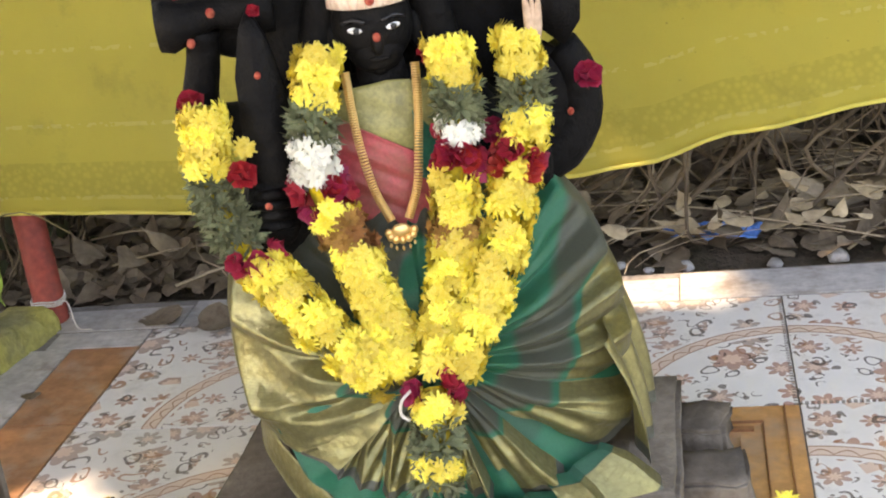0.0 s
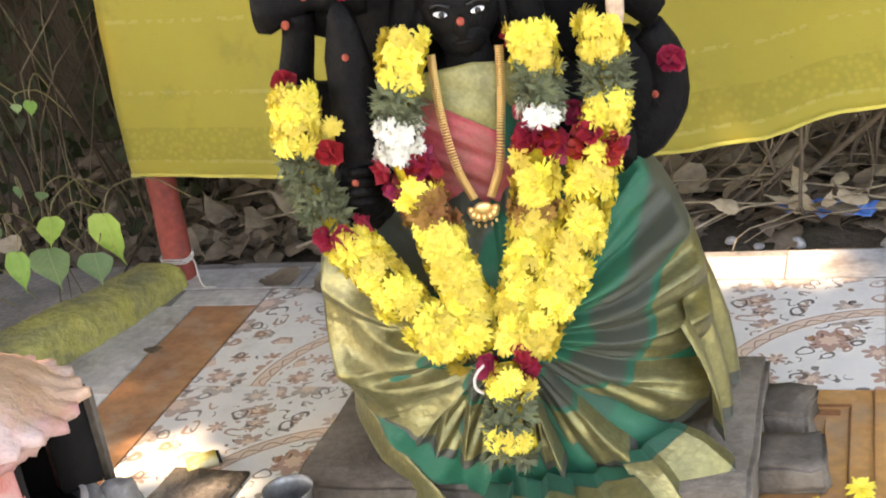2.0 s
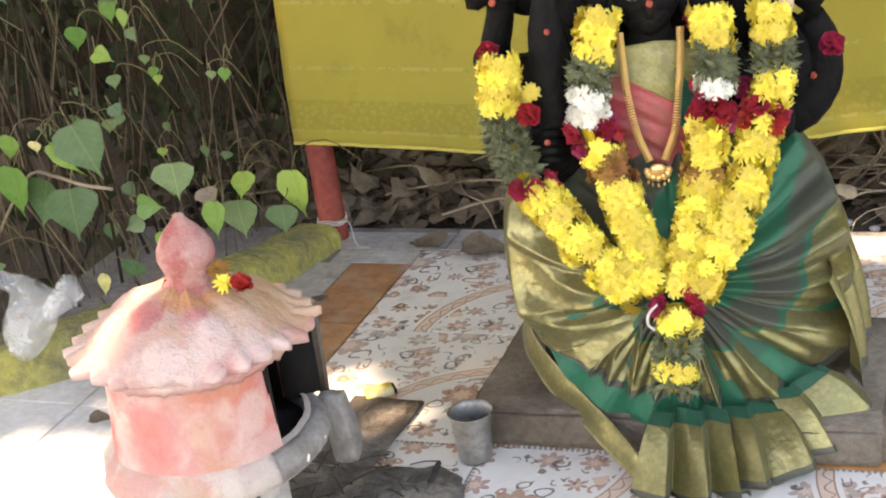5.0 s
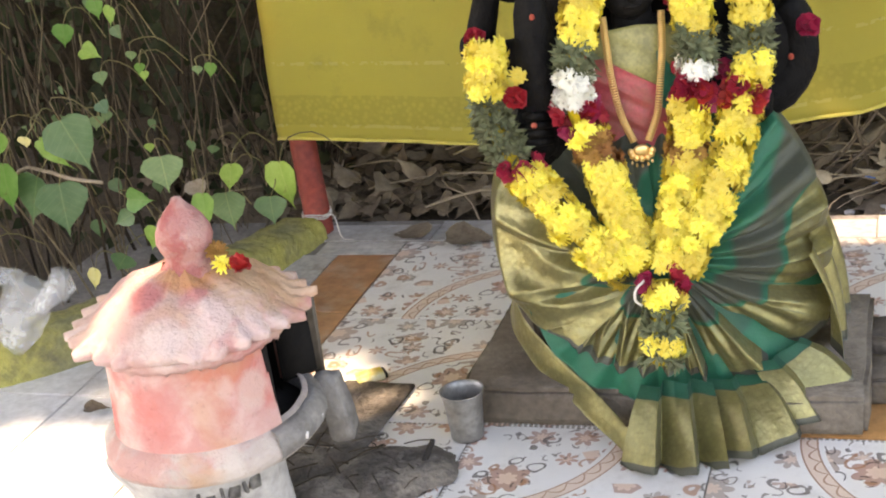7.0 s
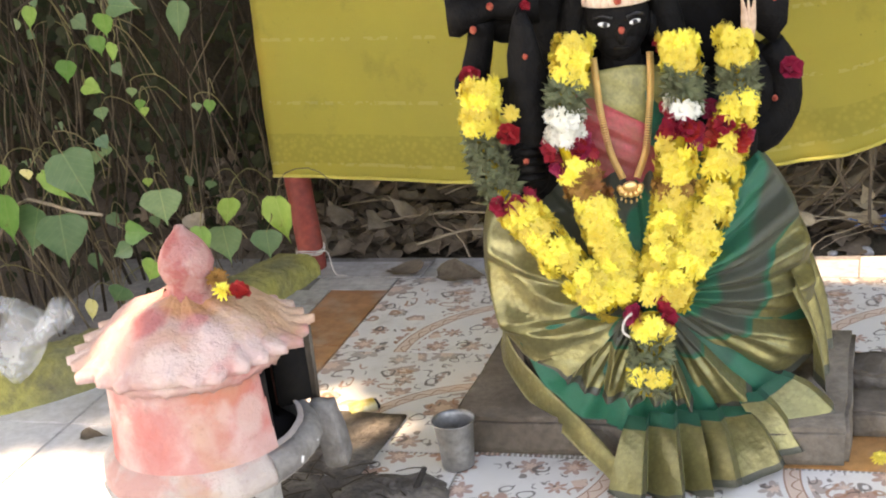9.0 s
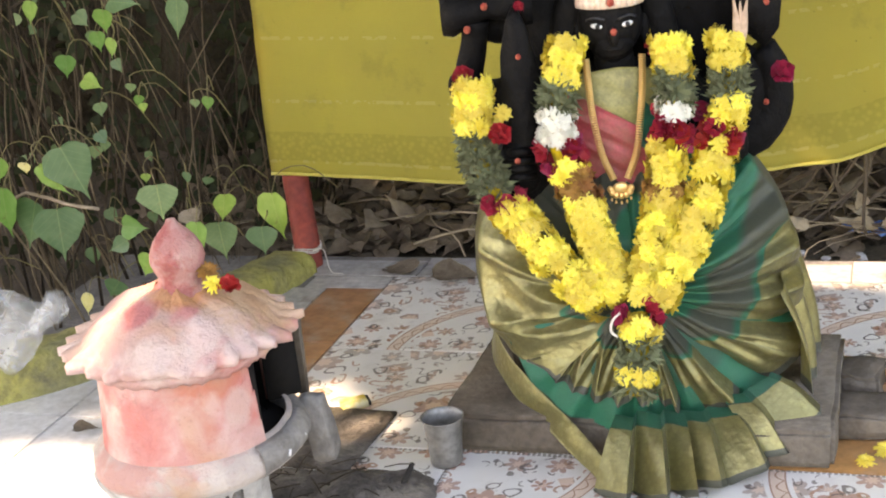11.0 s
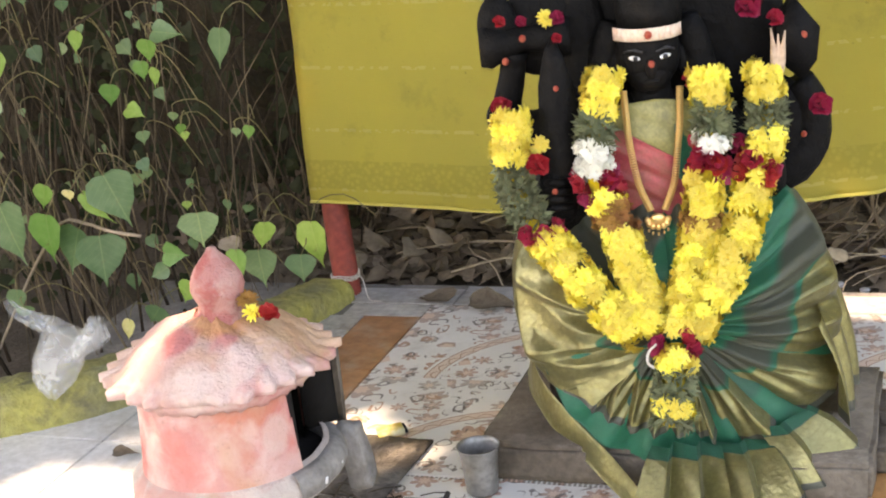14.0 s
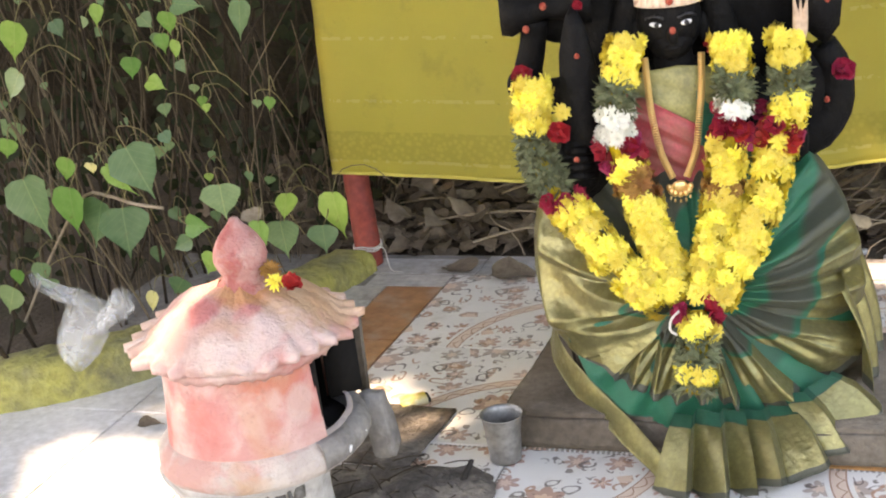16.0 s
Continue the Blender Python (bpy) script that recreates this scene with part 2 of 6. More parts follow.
def banner_cloth(name):
    m, nt, bs = tree_of(name)
    co = coords(nt)
    sep = nt.nodes.new("ShaderNodeSeparateXYZ")
    uv = nt.nodes.new("ShaderNodeUVMap")
    nt.links.new(uv.outputs[0], sep.inputs[0])
    v = sep.outputs[1]
    weave = noise_tex(nt, co, 130.0, 2.0)
    broad = noise_tex(nt, co, 2.6, 5.0)
    col = mixc(nt, ramp(nt, broad, 0.3, 0.7), (0.66, 0.57, 0.115), (0.57, 0.49, 0.105))
    # woven border: rows of small figures above the selvedge
    border = maths(nt, "LESS_THAN", maths(nt, "ABSOLUTE", maths(nt, "SUBTRACT", v, 0.075)), 0.036)
    vo = nt.nodes.new("ShaderNodeTexVoronoi")
    vo.inputs["Scale"].default_value = 75.0
    nt.links.new(co, vo.inputs[0])
    fig = ramp(nt, vo.outputs["Distance"], 0.2, 0.6)
    col = mixc(nt, maths(nt, "MULTIPLY", border, maths(nt, "MULTIPLY", fig, 0.25)), col, (0.30, 0.25, 0.03))
    line = maths(nt, "GREATER_THAN", maths(nt, "SINE", maths(nt, "MULTIPLY", v, 42.0)), 0.985)
    dash = maths(nt, "GREATER_THAN", noise_tex(nt, co, 55.0, 1.0), 0.5)
    col = mixc(nt, maths(nt, "MULTIPLY", maths(nt, "MULTIPLY", line, dash), 0.45), col, (0.74, 0.68, 0.28))
    grime = ramp(nt, noise_tex(nt, co, 5.5, 7.0, 0.7), 0.55, 0.75)
    col = mixc(nt, maths(nt, "MULTIPLY", grime, 0.45), col, (0.22, 0.18, 0.05))
    speck = ramp(nt, noise_tex(nt, co, 38.0, 3.0, 0.8), 0.68, 0.76)
    col = mixc(nt, maths(nt, "MULTIPLY", speck, 0.5), col, (0.16, 0.12, 0.03))
    nt.links.new(col, bs.inputs["Base Color"])
    bs.inputs["Roughness"].default_value = 0.75
    bs.inputs["Sheen Weight"].default_value = 0.2
    bump_to(nt, bs, maths(nt, "ADD", weave, maths(nt, "MULTIPLY", maths(nt, "MULTIPLY", border, fig), 0.8)), 0.3, 0.001)
    tr = nt.nodes.new("ShaderNodeBsdfTranslucent")
    nt.links.new(col, tr.inputs[0])
    mx = nt.nodes.new("ShaderNodeMixShader")
    mx.inputs[0].default_value = 0.3
    nt.links.new(bs.outputs[0], mx.inputs[1])
    nt.links.new(tr.outputs[0], mx.inputs[2])
    nt.links.new(mx.outputs[0], nt.nodes["Material Output"].inputs[0])
    return m


def clear_plastic(name):
    m, nt, bs = tree_of(name)
    bs.inputs["Base Color"].default_value = (0.62, 0.64, 0.64, 1)
    bs.inputs["Roughness"].default_value = 0.18
    tr = nt.nodes.new("ShaderNodeBsdfTransparent")
    mx = nt.nodes.new("ShaderNodeMixShader")
    crease = ramp(nt, noise_tex(nt, coords(nt), 16.0, 3.0, 0.6), 0.38, 0.60)
    nt.links.new(maths(nt, "MULTIPLY_ADD", crease, 0.34, 0.60), mx.inputs[0])
    bump_to(nt, bs, noise_tex(nt, coords(nt), 22.0, 3.0), 0.5, 0.01)
    nt.links.new(tr.outputs[0], mx.inputs[2])
    nt.links.new(bs.outputs[0], mx.inputs[1])
    nt.links.new(mx.outputs[0], nt.nodes["Material Output"].inputs[0])
    return m


def washed_clay(name, c1, c2, red, pale, amount, size=1.0, smear=None):
    """Old limewash on clay: two broad tints, patches of fresher red and of bare chalk, hair cracks and grit."""
    m, nt, bs = tree_of(name)
    co = coords(nt)
    warp = nt.nodes.new("ShaderNodeVectorMath")
    warp.operation = "ADD"
    n0 = nt.nodes.new("ShaderNodeTexNoise")
    n0.inputs["Scale"].default_value = 14.0 * size
    nt.links.new(co, n0.inputs["Vector"])
    sc = nt.nodes.new("ShaderNodeVectorMath")
    sc.operation = "SCALE"
    nt.links.new(n0.outputs["Color"], sc.inputs[0])
    sc.inputs["Scale"].default_value = 0.05
    nt.links.new(co, warp.inputs[0])
    nt.links.new(sc.outputs[0], warp.inputs[1])
    w = warp.outputs[0]
    col = mixc(nt, ramp(nt, noise_tex(nt, w, 6.0 * size, 3.0), 0.42, 0.58), c1, c2)
    col = mixc(nt, maths(nt, "MULTIPLY", ramp(nt, noise_tex(nt, w, 9.0 * size, 4.0), 0.50, 0.60), 0.75), col, red)
    sh = nt.nodes.new("ShaderNodeVectorMath")
    sh.operation = "ADD"
    nt.links.new(w, sh.inputs[0])
    sh.inputs[1].default_value = (3.1, 1.7, 0.4)
    col = mixc(nt, maths(nt, "MULTIPLY", ramp(nt, noise_tex(nt, sh.outputs[0], 8.0 * size, 5.0), 0.50, 0.60), amount), col, pale)
    col = mixc(nt, maths(nt, "MULTIPLY", ramp(nt, noise_tex(nt, sh.outputs[0], 5.0 * size, 3.0), 0.58, 0.66), amount * 0.7), col, (0.46, 0.22, 0.09))
    for spot, reach, tint, much in smear or ():
        far = nt.nodes.new("ShaderNodeVectorMath")
        far.operation = "DISTANCE"
        nt.links.new(co, far.inputs[0])
        far.inputs[1].default_value = spot
        edge = maths(nt, "ADD", far.outputs["Value"], maths(nt, "MULTIPLY_ADD", noise_tex(nt, w, 22.0, 4.0), reach * 1.4, -reach * 0.7))
        col = mixc(nt, maths(nt, "MULTIPLY", ramp(nt, edge, reach, reach * 0.55), much), col, tint)
    grit = noise_tex(nt, co, 90.0, 4.0, 0.7)
    col = mixc(nt, maths(nt, "MULTIPLY", ramp(nt, grit, 0.60, 0.72), 0.35), col, (0.20, 0.12, 0.09))
    nt.links.new(col, bs.inputs["Base Color"])
    bs.inputs["Roughness"].default_value = 0.85
    bs.inputs["Specular IOR Level"].default_value = 0.3
    bump_to(nt, bs, maths(nt, "ADD", grit, maths(nt, "MULTIPLY", noise_tex(nt, w, 22.0, 4.0), 2.0)), 0.8, 0.005)
    return m


def leaf_green(name, c1, c2, through_light, vary):
    """A fig leaf: paler midrib and side veins on a glossy blade, in the leaf's own unit length."""
    m, nt, bs = tree_of(name)
    co = coords(nt)
    sep = nt.nodes.new("ShaderNodeSeparateXYZ")
    nt.links.new(co, sep.inputs[0])
    x, y = sep.outputs[0], maths(nt, "ABSOLUTE", sep.outputs[1])
    rib = maths(nt, "LESS_THAN", y, 0.012)
    side = maths(nt, "GREATER_THAN", maths(nt, "SINE", maths(nt, "MULTIPLY", maths(nt, "SUBTRACT", x, maths(nt, "MULTIPLY", y, 0.75)), 46.0)), 0.975)
    col = mixc(nt, ramp(nt, noise_tex(nt, co, 3.0), 0.3, 0.7), c1, c2)
    col = mixc(nt, maths(nt, "MULTIPLY", maths(nt, "MAXIMUM", rib, maths(nt, "MULTIPLY", side, 0.6)), 0.28), col, (0.34, 0.42, 0.16))
    col = mixc(nt, maths(nt, "MULTIPLY", ramp(nt, noise_tex(nt, co, 11.0, 6.0), 0.62, 0.72), 0.6), col, (0.16, 0.12, 0.05))
    info = nt.nodes.new("ShaderNodeObjectInfo")
    hsv = node(nt, "HueSaturation")
    nt.links.new(col, hsv.inputs["Color"])
    nt.links.new(maths(nt, "MULTIPLY_ADD", info.outputs["Random"], vary, 1.0 - vary * 0.5), hsv.inputs["Value"])
    nt.links.new(maths(nt, "MULTIPLY_ADD", info.outputs["Random"], -0.06, 0.53), hsv.inputs["Hue"])
    col = hsv.outputs[0]
    nt.links.new(col, bs.inputs["Base Color"])
    bs.inputs["Roughness"].default_value = 0.4
    bump_to(nt, bs, maths(nt, "MAXIMUM", rib, side), 0.3, 0.02)
    tr = nt.nodes.new("ShaderNodeBsdfTranslucent")
    nt.links.new(col, tr.inputs[0])
    mx = nt.nodes.new("ShaderNodeMixShader")
    mx.inputs[0].default_value = through_light
    nt.links.new(bs.outputs[0], mx.inputs[1])
    nt.links.new(tr.outputs[0], mx.inputs[2])
    nt.links.new(mx.outputs[0], nt.nodes["Material Output"].inputs[0])
    return m


M = {
    "soil": mat("dry_soil", (0.05, 0.038, 0.027), (0.10, 0.078, 0.058), 3.0, 60, 0.95, 0.9, stain=(0.045, 0.05, 0.02, 0.5), dist=0.01),
    # near-black brown that holds the shade at the back of the hedge
    "thicket": mat("thicket_shade", (0.016, 0.012, 0.007), (0.034, 0.025, 0.015), 5.0, 60, 0.95, 0.9, stain=(0.025, 0.032, 0.012, 0.6), dist=0.01),
    "tile": tile_print("printed_tile"),
    "cut_tile": mat("soiled_cut_tile", (0.46, 0.44, 0.41), (0.31, 0.29, 0.27), 9.0, 50, 0.5, 0.3, vary=0.15, stain=(0.20, 0.16, 0.125, 0.8)),
    "plain_tile": mat("pale_floor_tile", (0.60, 0.59, 0.58), (0.50, 0.49, 0.475), 5.0, 50, 0.4, 0.1, vary=0.1, stain=(0.33, 0.29, 0.24, 0.5)),
    "brown_tile": mat("brown_tile", (0.40, 0.20, 0.10), (0.27, 0.125, 0.06), 9.0, 45, 0.4, 0.2, vary=0.15, stain=(0.40, 0.34, 0.28, 0.6)),
    "orange_tile": mat("orange_tile", (0.52, 0.26, 0.10), (0.42, 0.20, 0.075), 6.0, 50, 0.4, 0.15, stain=(0.30, 0.24, 0.20, 0.5)),
    "line_brown": mat("brown_print", (0.20, 0.085, 0.04), (0.26, 0.11, 0.05), 20, 80, 0.45, 0.1),
    "grout": mat("cement_grout", (0.16, 0.145, 0.13), (0.24, 0.22, 0.20), 10, 90, 0.95, 0.6),
    "kerb": mat("yellow_limewash", (0.31, 0.285, 0.085), (0.18, 0.17, 0.09), 9.0, 60, 0.95, 1.0, stain=(0.10, 0.09, 0.065, 0.95), dist=0.006),
    "stone": mat("rough_grey_stone", (0.080, 0.064, 0.050), (0.135, 0.112, 0.090), 6.0, 60, 0.95, 1.0, stain=(0.24, 0.205, 0.17, 0.6), dist=0.004),
    "idol": mat("oiled_black_stone", (0.0032, 0.003, 0.003), (0.0065, 0.006, 0.006), 9.0, 60, 0.66, 1.0, stain=(0.019, 0.016, 0.013, 0.6), dist=0.004),
    "white_paint": mat("white_paint", (0.78, 0.76, 0.74), (0.70, 0.68, 0.65), 20, 90, 0.6, 0.2),
    "cream_paint": mat("sandal_paste", (0.78, 0.58, 0.46), (0.70, 0.50, 0.38), 25, 90, 0.8, 0.4),
    "red_paint": mat("vermilion_powder", (0.24, 0.028, 0.02), (0.40, 0.10, 0.06), 160, 150, 0.9, 0.5),
    "dark_paint": mat("black_paint", (0.006, 0.006, 0.007), (0.01, 0.01, 0.012), 20, 90, 0.3, 0.1),
    "banner": banner_cloth("yellow_cotton_banner"),
    "post": mat("red_oxide_paint", (0.26, 0.045, 0.03), (0.19, 0.035, 0.025), 8, 60, 0.6, 0.4, stain=(0.09, 0.04, 0.03, 0.6)),
    "pink": washed_clay("pink_limewash", (0.47, 0.23, 0.205), (0.48, 0.29, 0.26), (0.47, 0.11, 0.09), (0.58, 0.44, 0.39), 0.55, 0.8, smear=(((-0.02, -0.14, 0.27), 0.06, (0.46, 0.13, 0.115), 0.6), ((0.11, -0.09, 0.28), 0.035, (0.50, 0.36, 0.31), 0.7))),
    "finial": washed_clay("faded_red_clay", (0.38, 0.165, 0.15), (0.42, 0.235, 0.205), (0.32, 0.075, 0.065), (0.50, 0.36, 0.31), 0.35, 2.0),
    "rim": washed_clay("dusty_rim_clay", (0.40, 0.33, 0.295), (0.34, 0.30, 0.27), (0.45, 0.22, 0.19), (0.50, 0.43, 0.38), 0.7),
    "roof": washed_clay("worn_pink_clay", (0.49, 0.285, 0.255), (0.42, 0.285, 0.235), (0.46, 0.15, 0.14), (0.60, 0.475, 0.43), 0.7, 0.7,
                        smear=(((0.085, 0.03, 0.40), 0.115, (0.42, 0.26, 0.14), 0.8), ((0.02, -0.03, 0.43), 0.05, (0.50, 0.22, 0.08), 0.7), ((-0.03, -0.075, 0.42), 0.035, (0.40, 0.10, 0.10), 0.75), ((0.15, 0.06, 0.36), 0.05, (0.66, 0.42, 0.30), 0.6))),
    "cement": mat("grey_cement", (0.30, 0.285, 0.27), (0.42, 0.40, 0.38), 8.0, 45, 0.92, 0.9, stain=(0.14, 0.13, 0.12, 0.6), dist=0.004),
    "soot": mat("soot", (0.014, 0.012, 0.011), (0.03, 0.027, 0.025), 8, 60, 0.95, 0.7),
    "sill_stone": mat("damp_grey_cement", (0.13, 0.118, 0.108), (0.22, 0.205, 0.19), 14, 60, 0.85, 0.9, stain=(0.30, 0.28, 0.26, 0.6), dist=0.004),
    # soot taken near black: the doorway's inner shade is in the colour too
    "soot_shade": mat("soot_with_door_shade", (0.0055, 0.0045, 0.004), (0.010, 0.008, 0.007), 8, 60, 0.95, 0.5),
    "char_mark": mat("faded_charcoal", (0.07, 0.065, 0.06), (0.16, 0.15, 0.14), 40, 120, 0.95, 0.4),
    "ash": mat("burnt_ash", (0.06, 0.051, 0.044), (0.15, 0.128, 0.108), 14, 80, 1.0, 1.0, stain=(0.26, 0.22, 0.18, 0.7), dist=0.006),
    "steel": mat("tarnished_steel", (0.30, 0.29, 0.275), (0.20, 0.19, 0.18), 18, 90, 0.45, 0.2, metal=0.7),
    "gold": mat("gilt_metal", (0.86, 0.56, 0.24), (0.74, 0.43, 0.15), 60, 150, 0.30, 0.15, metal=0.6),
    "yellow": mat("yellow_petals", (0.80, 0.60, 0.035), (0.90, 0.79, 0.21), 30, 160, 0.6, 0.2, vary=0.3, glow_through=0.3),
    "white": mat("white_petals", (0.80, 0.79, 0.72), (0.74, 0.72, 0.60), 30, 160, 0.6, 0.2, vary=0.15, glow_through=0.25),
    "wilt": mat("wilted_brown_petals", (0.20, 0.085, 0.03), (0.34, 0.16, 0.035), 40, 140, 0.8, 0.3, vary=0.4),
    "rose": mat("crimson_petals", (0.42, 0.022, 0.055), (0.27, 0.012, 0.028), 40, 120, 0.55, 0.2, vary=0.4, glow_through=0.15),
    "sprig": mat("green_herb_leaves", (0.085, 0.11, 0.05), (0.20, 0.20, 0.12), 40, 120, 0.7, 0.3, vary=0.5, glow_through=0.15),
    "thread": mat("cotton_thread", (0.6, 0.56, 0.5), (0.5, 0.45, 0.4), 30, 200, 0.9, 0.3),
    "core": mat("packed_yellow_flowers", (0.50, 0.35, 0.015), (0.22, 0.16, 0.02), 60, 160, 0.8, 0.8),
    # one fig leaf in two tones: sunlight coloured into the first, shade into the second
    "leaf": leaf_green("sunlit_fig_leaf", (0.13, 0.28, 0.05), (0.21, 0.37, 0.09), 0.42, 0.6),
    "leaf_shaded": leaf_green("shaded_fig_leaf", (0.08, 0.155, 0.06), (0.125, 0.205, 0.09), 0.25, 0.6),
    "leaf_pale": leaf_green("yellowing_fig_leaf", (0.50, 0.48, 0.16), (0.56, 0.55, 0.26), 0.3, 0.2),
    "stalk": mat("young_green_stalk", (0.16, 0.15, 0.06), (0.22, 0.17, 0.09), 9, 90, 0.7, 0.3),
    # leaf green taken almost to black: the hedge's shade is in the colour
    "leaf_small": mat("hedge_leaf_in_shade", (0.013, 0.017, 0.006), (0.030, 0.034, 0.013), 9, 90, 0.75, 0.3, vary=0.5, glow_through=0.25),
    "root_dark": mat("dark_bark_root", (0.075, 0.055, 0.04), (0.15, 0.115, 0.085), 6, 90, 0.9, 0.7, stain=(0.05, 0.04, 0.03, 0.6)),
    # stem brown darkened for the same hedge shade; the straw shares it
    "stem": mat("shade_toned_dry_stem", (0.018, 0.012, 0.007), (0.055, 0.039, 0.024), 6, 90, 0.85, 0.5),
    "cane": mat("dry_hedge_cane", (0.06, 0.043, 0.027), (0.15, 0.115, 0.072), 6, 90, 0.85, 0.5),
    "root": mat("pale_dry_root", (0.20, 0.155, 0.11), (0.31, 0.25, 0.18), 6, 90, 0.9, 0.5),
    "dead": mat("dead_leaf", (0.10, 0.072, 0.05), (0.19, 0.15, 0.11), 5, 70, 0.85, 0.5, stain=(0.09, 0.06, 0.04, 0.5)),
    "dead_pale": mat("bleached_dead_leaf", (0.14, 0.11, 0.08), (0.26, 0.215, 0.165), 5, 60, 0.8, 0.6, stain=(0.12, 0.085, 0.06, 0.6)),
    # pale tan leaf colour, lightened to carry the sun flecks on the litter
    "chip": mat("sun_toned_straw", (0.40, 0.32, 0.22), (0.28, 0.215, 0.145), 9, 60, 0.8, 0.5, stain=(0.20, 0.15, 0.10, 0.6)),
    "plastic": clear_plastic("thin_clear_plastic"),
    "blue": mat("blue_polythene", (0.03, 0.13, 0.45), (0.05, 0.20, 0.55), 20, 60, 0.4, 0.4),
    "blouse": mat("olive_brocade", (0.165, 0.15, 0.045), (0.28, 0.25, 0.09), 32, 180, 0.45, 0.4, stain=(0.13, 0.12, 0.05, 0.7)),
    "sash": mat("red_silk", (0.42, 0.05, 0.065), (0.32, 0.06, 0.055), 14, 180, 0.5, 0.3, stain=(0.16, 0.10, 0.05, 0.4)),
    "green": mat("green_silk", (0.008, 0.13, 0.075), (0.012, 0.10, 0.065), 10, 200, 0.42, 0.2, stain=(0.10, 0.075, 0.05, 0.5)),
    "drape": sari_cloth("sari_silk", (0.010, 0.20, 0.11), (0.12, 0.108, 0.080), 0.48, 0.93, 0.93),
    "under": sari_cloth("sari_underfold", (0.008, 0.21, 0.12), (0.03, 0.135, 0.085), 0.9, 2.0, 2.0),
    "fan": sari_cloth("sari_border_fold", (0.01, 0.12, 0.07), (0.08, 0.08, 0.06), 0.22, 0.93, 0.93),
    "strip": sari_cloth("sari_edge_border", (0.02, 0.12, 0.07), (0.1, 0.09, 0.06), -1.0, 2.0, 2.0),
    "dun": mat("dry_flower_spike", (0.50, 0.36, 0.26), (0.38, 0.25, 0.17), 20, 90, 0.8, 0.4),
    "paper": mat("yellow_card", (0.6, 0.48, 0.08), (0.66, 0.6, 0.4), 30, 90, 0.6, 0.1),
    "crown": mat("tree_leaves_overhead", (0.04, 0.09, 0.02), (0.06, 0.12, 0.03), 5, 60, 0.5, 0.2),
    "bark": mat("tree_bark", (0.12, 0.09, 0.065), (0.18, 0.14, 0.10), 5, 50, 0.95, 0.9, dist=0.01),
}
M["idol"].node_tree.nodes["Principled BSDF"].inputs["Specular IOR Level"].default_value = 0.10


# ---- mesh helpers ----
def mesh_of(bm, name, *materials, smooth=True):
    me = bpy.data.meshes.new(name)
    bm.normal_update()
    bm.to_mesh(me)
    bm.free()
    for m in materials:
        me.materials.append(m)
    if smooth:
        me.polygons.foreach_set("use_smooth", [True] * len(me.polygons))
    return me


def part(name, bm, material, parent, label="", smooth=True, at=None):
    """One mesh object under a thing or a part."""
    me = bm if isinstance(bm, bpy.types.Mesh) else mesh_of(bm, name, material, smooth=smooth)
    ob = new(name, me)
    ob.parent = parent
    if at is not None:
        ob.matrix_basis = at
    if label:
        ob["label"] = label
    return ob


def thing(name, label, category, at=None, group="", bm=None, material=None, smooth=True, kind=""):
    """A top-level thing: an Empty that carries parts, or one mesh."""
    me = None
    if bm is not None:
        me = bm if isinstance(bm, bpy.types.Mesh) else mesh_of(bm, name, material, smooth=smooth)
    ob = new(name, me)
    if at is not None:
        ob.matrix_basis = at
    return tagged(ob, label, category, group, kind)


def box(bm, c, s, bevel=0.0, rot=None, idx=0):
    m = Matrix.Translation(c) @ (rot.to_4x4() if rot else Matrix()) @ Matrix.Diagonal((*s, 1))
    vs = bmesh.ops.create_cube(bm, size=1, matrix=m)["verts"]
    fs = {f for v in vs for f in v.link_faces}
    for f in fs:
        f.material_index = idx
    if bevel:
        es = {e for v in vs for e in v.link_edges}
        out = bmesh.ops.bevel(bm, geom=list(es), offset=bevel, segments=2, affect="EDGES")
        for f in out["faces"]:
            f.material_index = idx


def ball(bm, c, s, rot=None, idx=0, seg=20, ring=12):
    m = Matrix.Translation(c) @ (rot.to_4x4() if rot else Matrix()) @ Matrix.Diagonal((*s, 1))
    vs = bmesh.ops.create_uvsphere(bm, u_segments=seg, v_segments=ring, radius=1, matrix=m)["verts"]
    for f in {f for v in vs for f in v.link_faces}:
        f.material_index = idx


def tube(bm, pts, radii, seg=10, idx=0, caps=True):
    """A round limb through points, with a radius at each."""
    pts = [Vector(p) for p in pts]
    rings = []
    side = Vector((0.31, 0.87, 0.38))
    for i, p in enumerate(pts):
        d = (pts[min(i + 1, len(pts) - 1)] - pts[max(i - 1, 0)]).normalized()
        a = d.cross(side)
        a = a.normalized() if a.length > 0.05 else d.cross(Vector((1, 0, 0))).normalized()
        b = d.cross(a)
        r = radii[i] if isinstance(radii, (list, tuple)) else radii
        rings.append([bm.verts.new(p + r * (math.cos(k * 2 * math.pi / seg) * a + math.sin(k * 2 * math.pi / seg) * b)) for k in range(seg)])
    for q, w in zip(rings, rings[1:]):
        for k in range(seg):
            bm.faces.new((q[k], q[(k + 1) % seg], w[(k + 1) % seg], w[k])).material_index = idx
    if caps:
        bm.faces.new(rings[0][::-1]).material_index = idx
        bm.faces.new(rings[-1]).material_index = idx


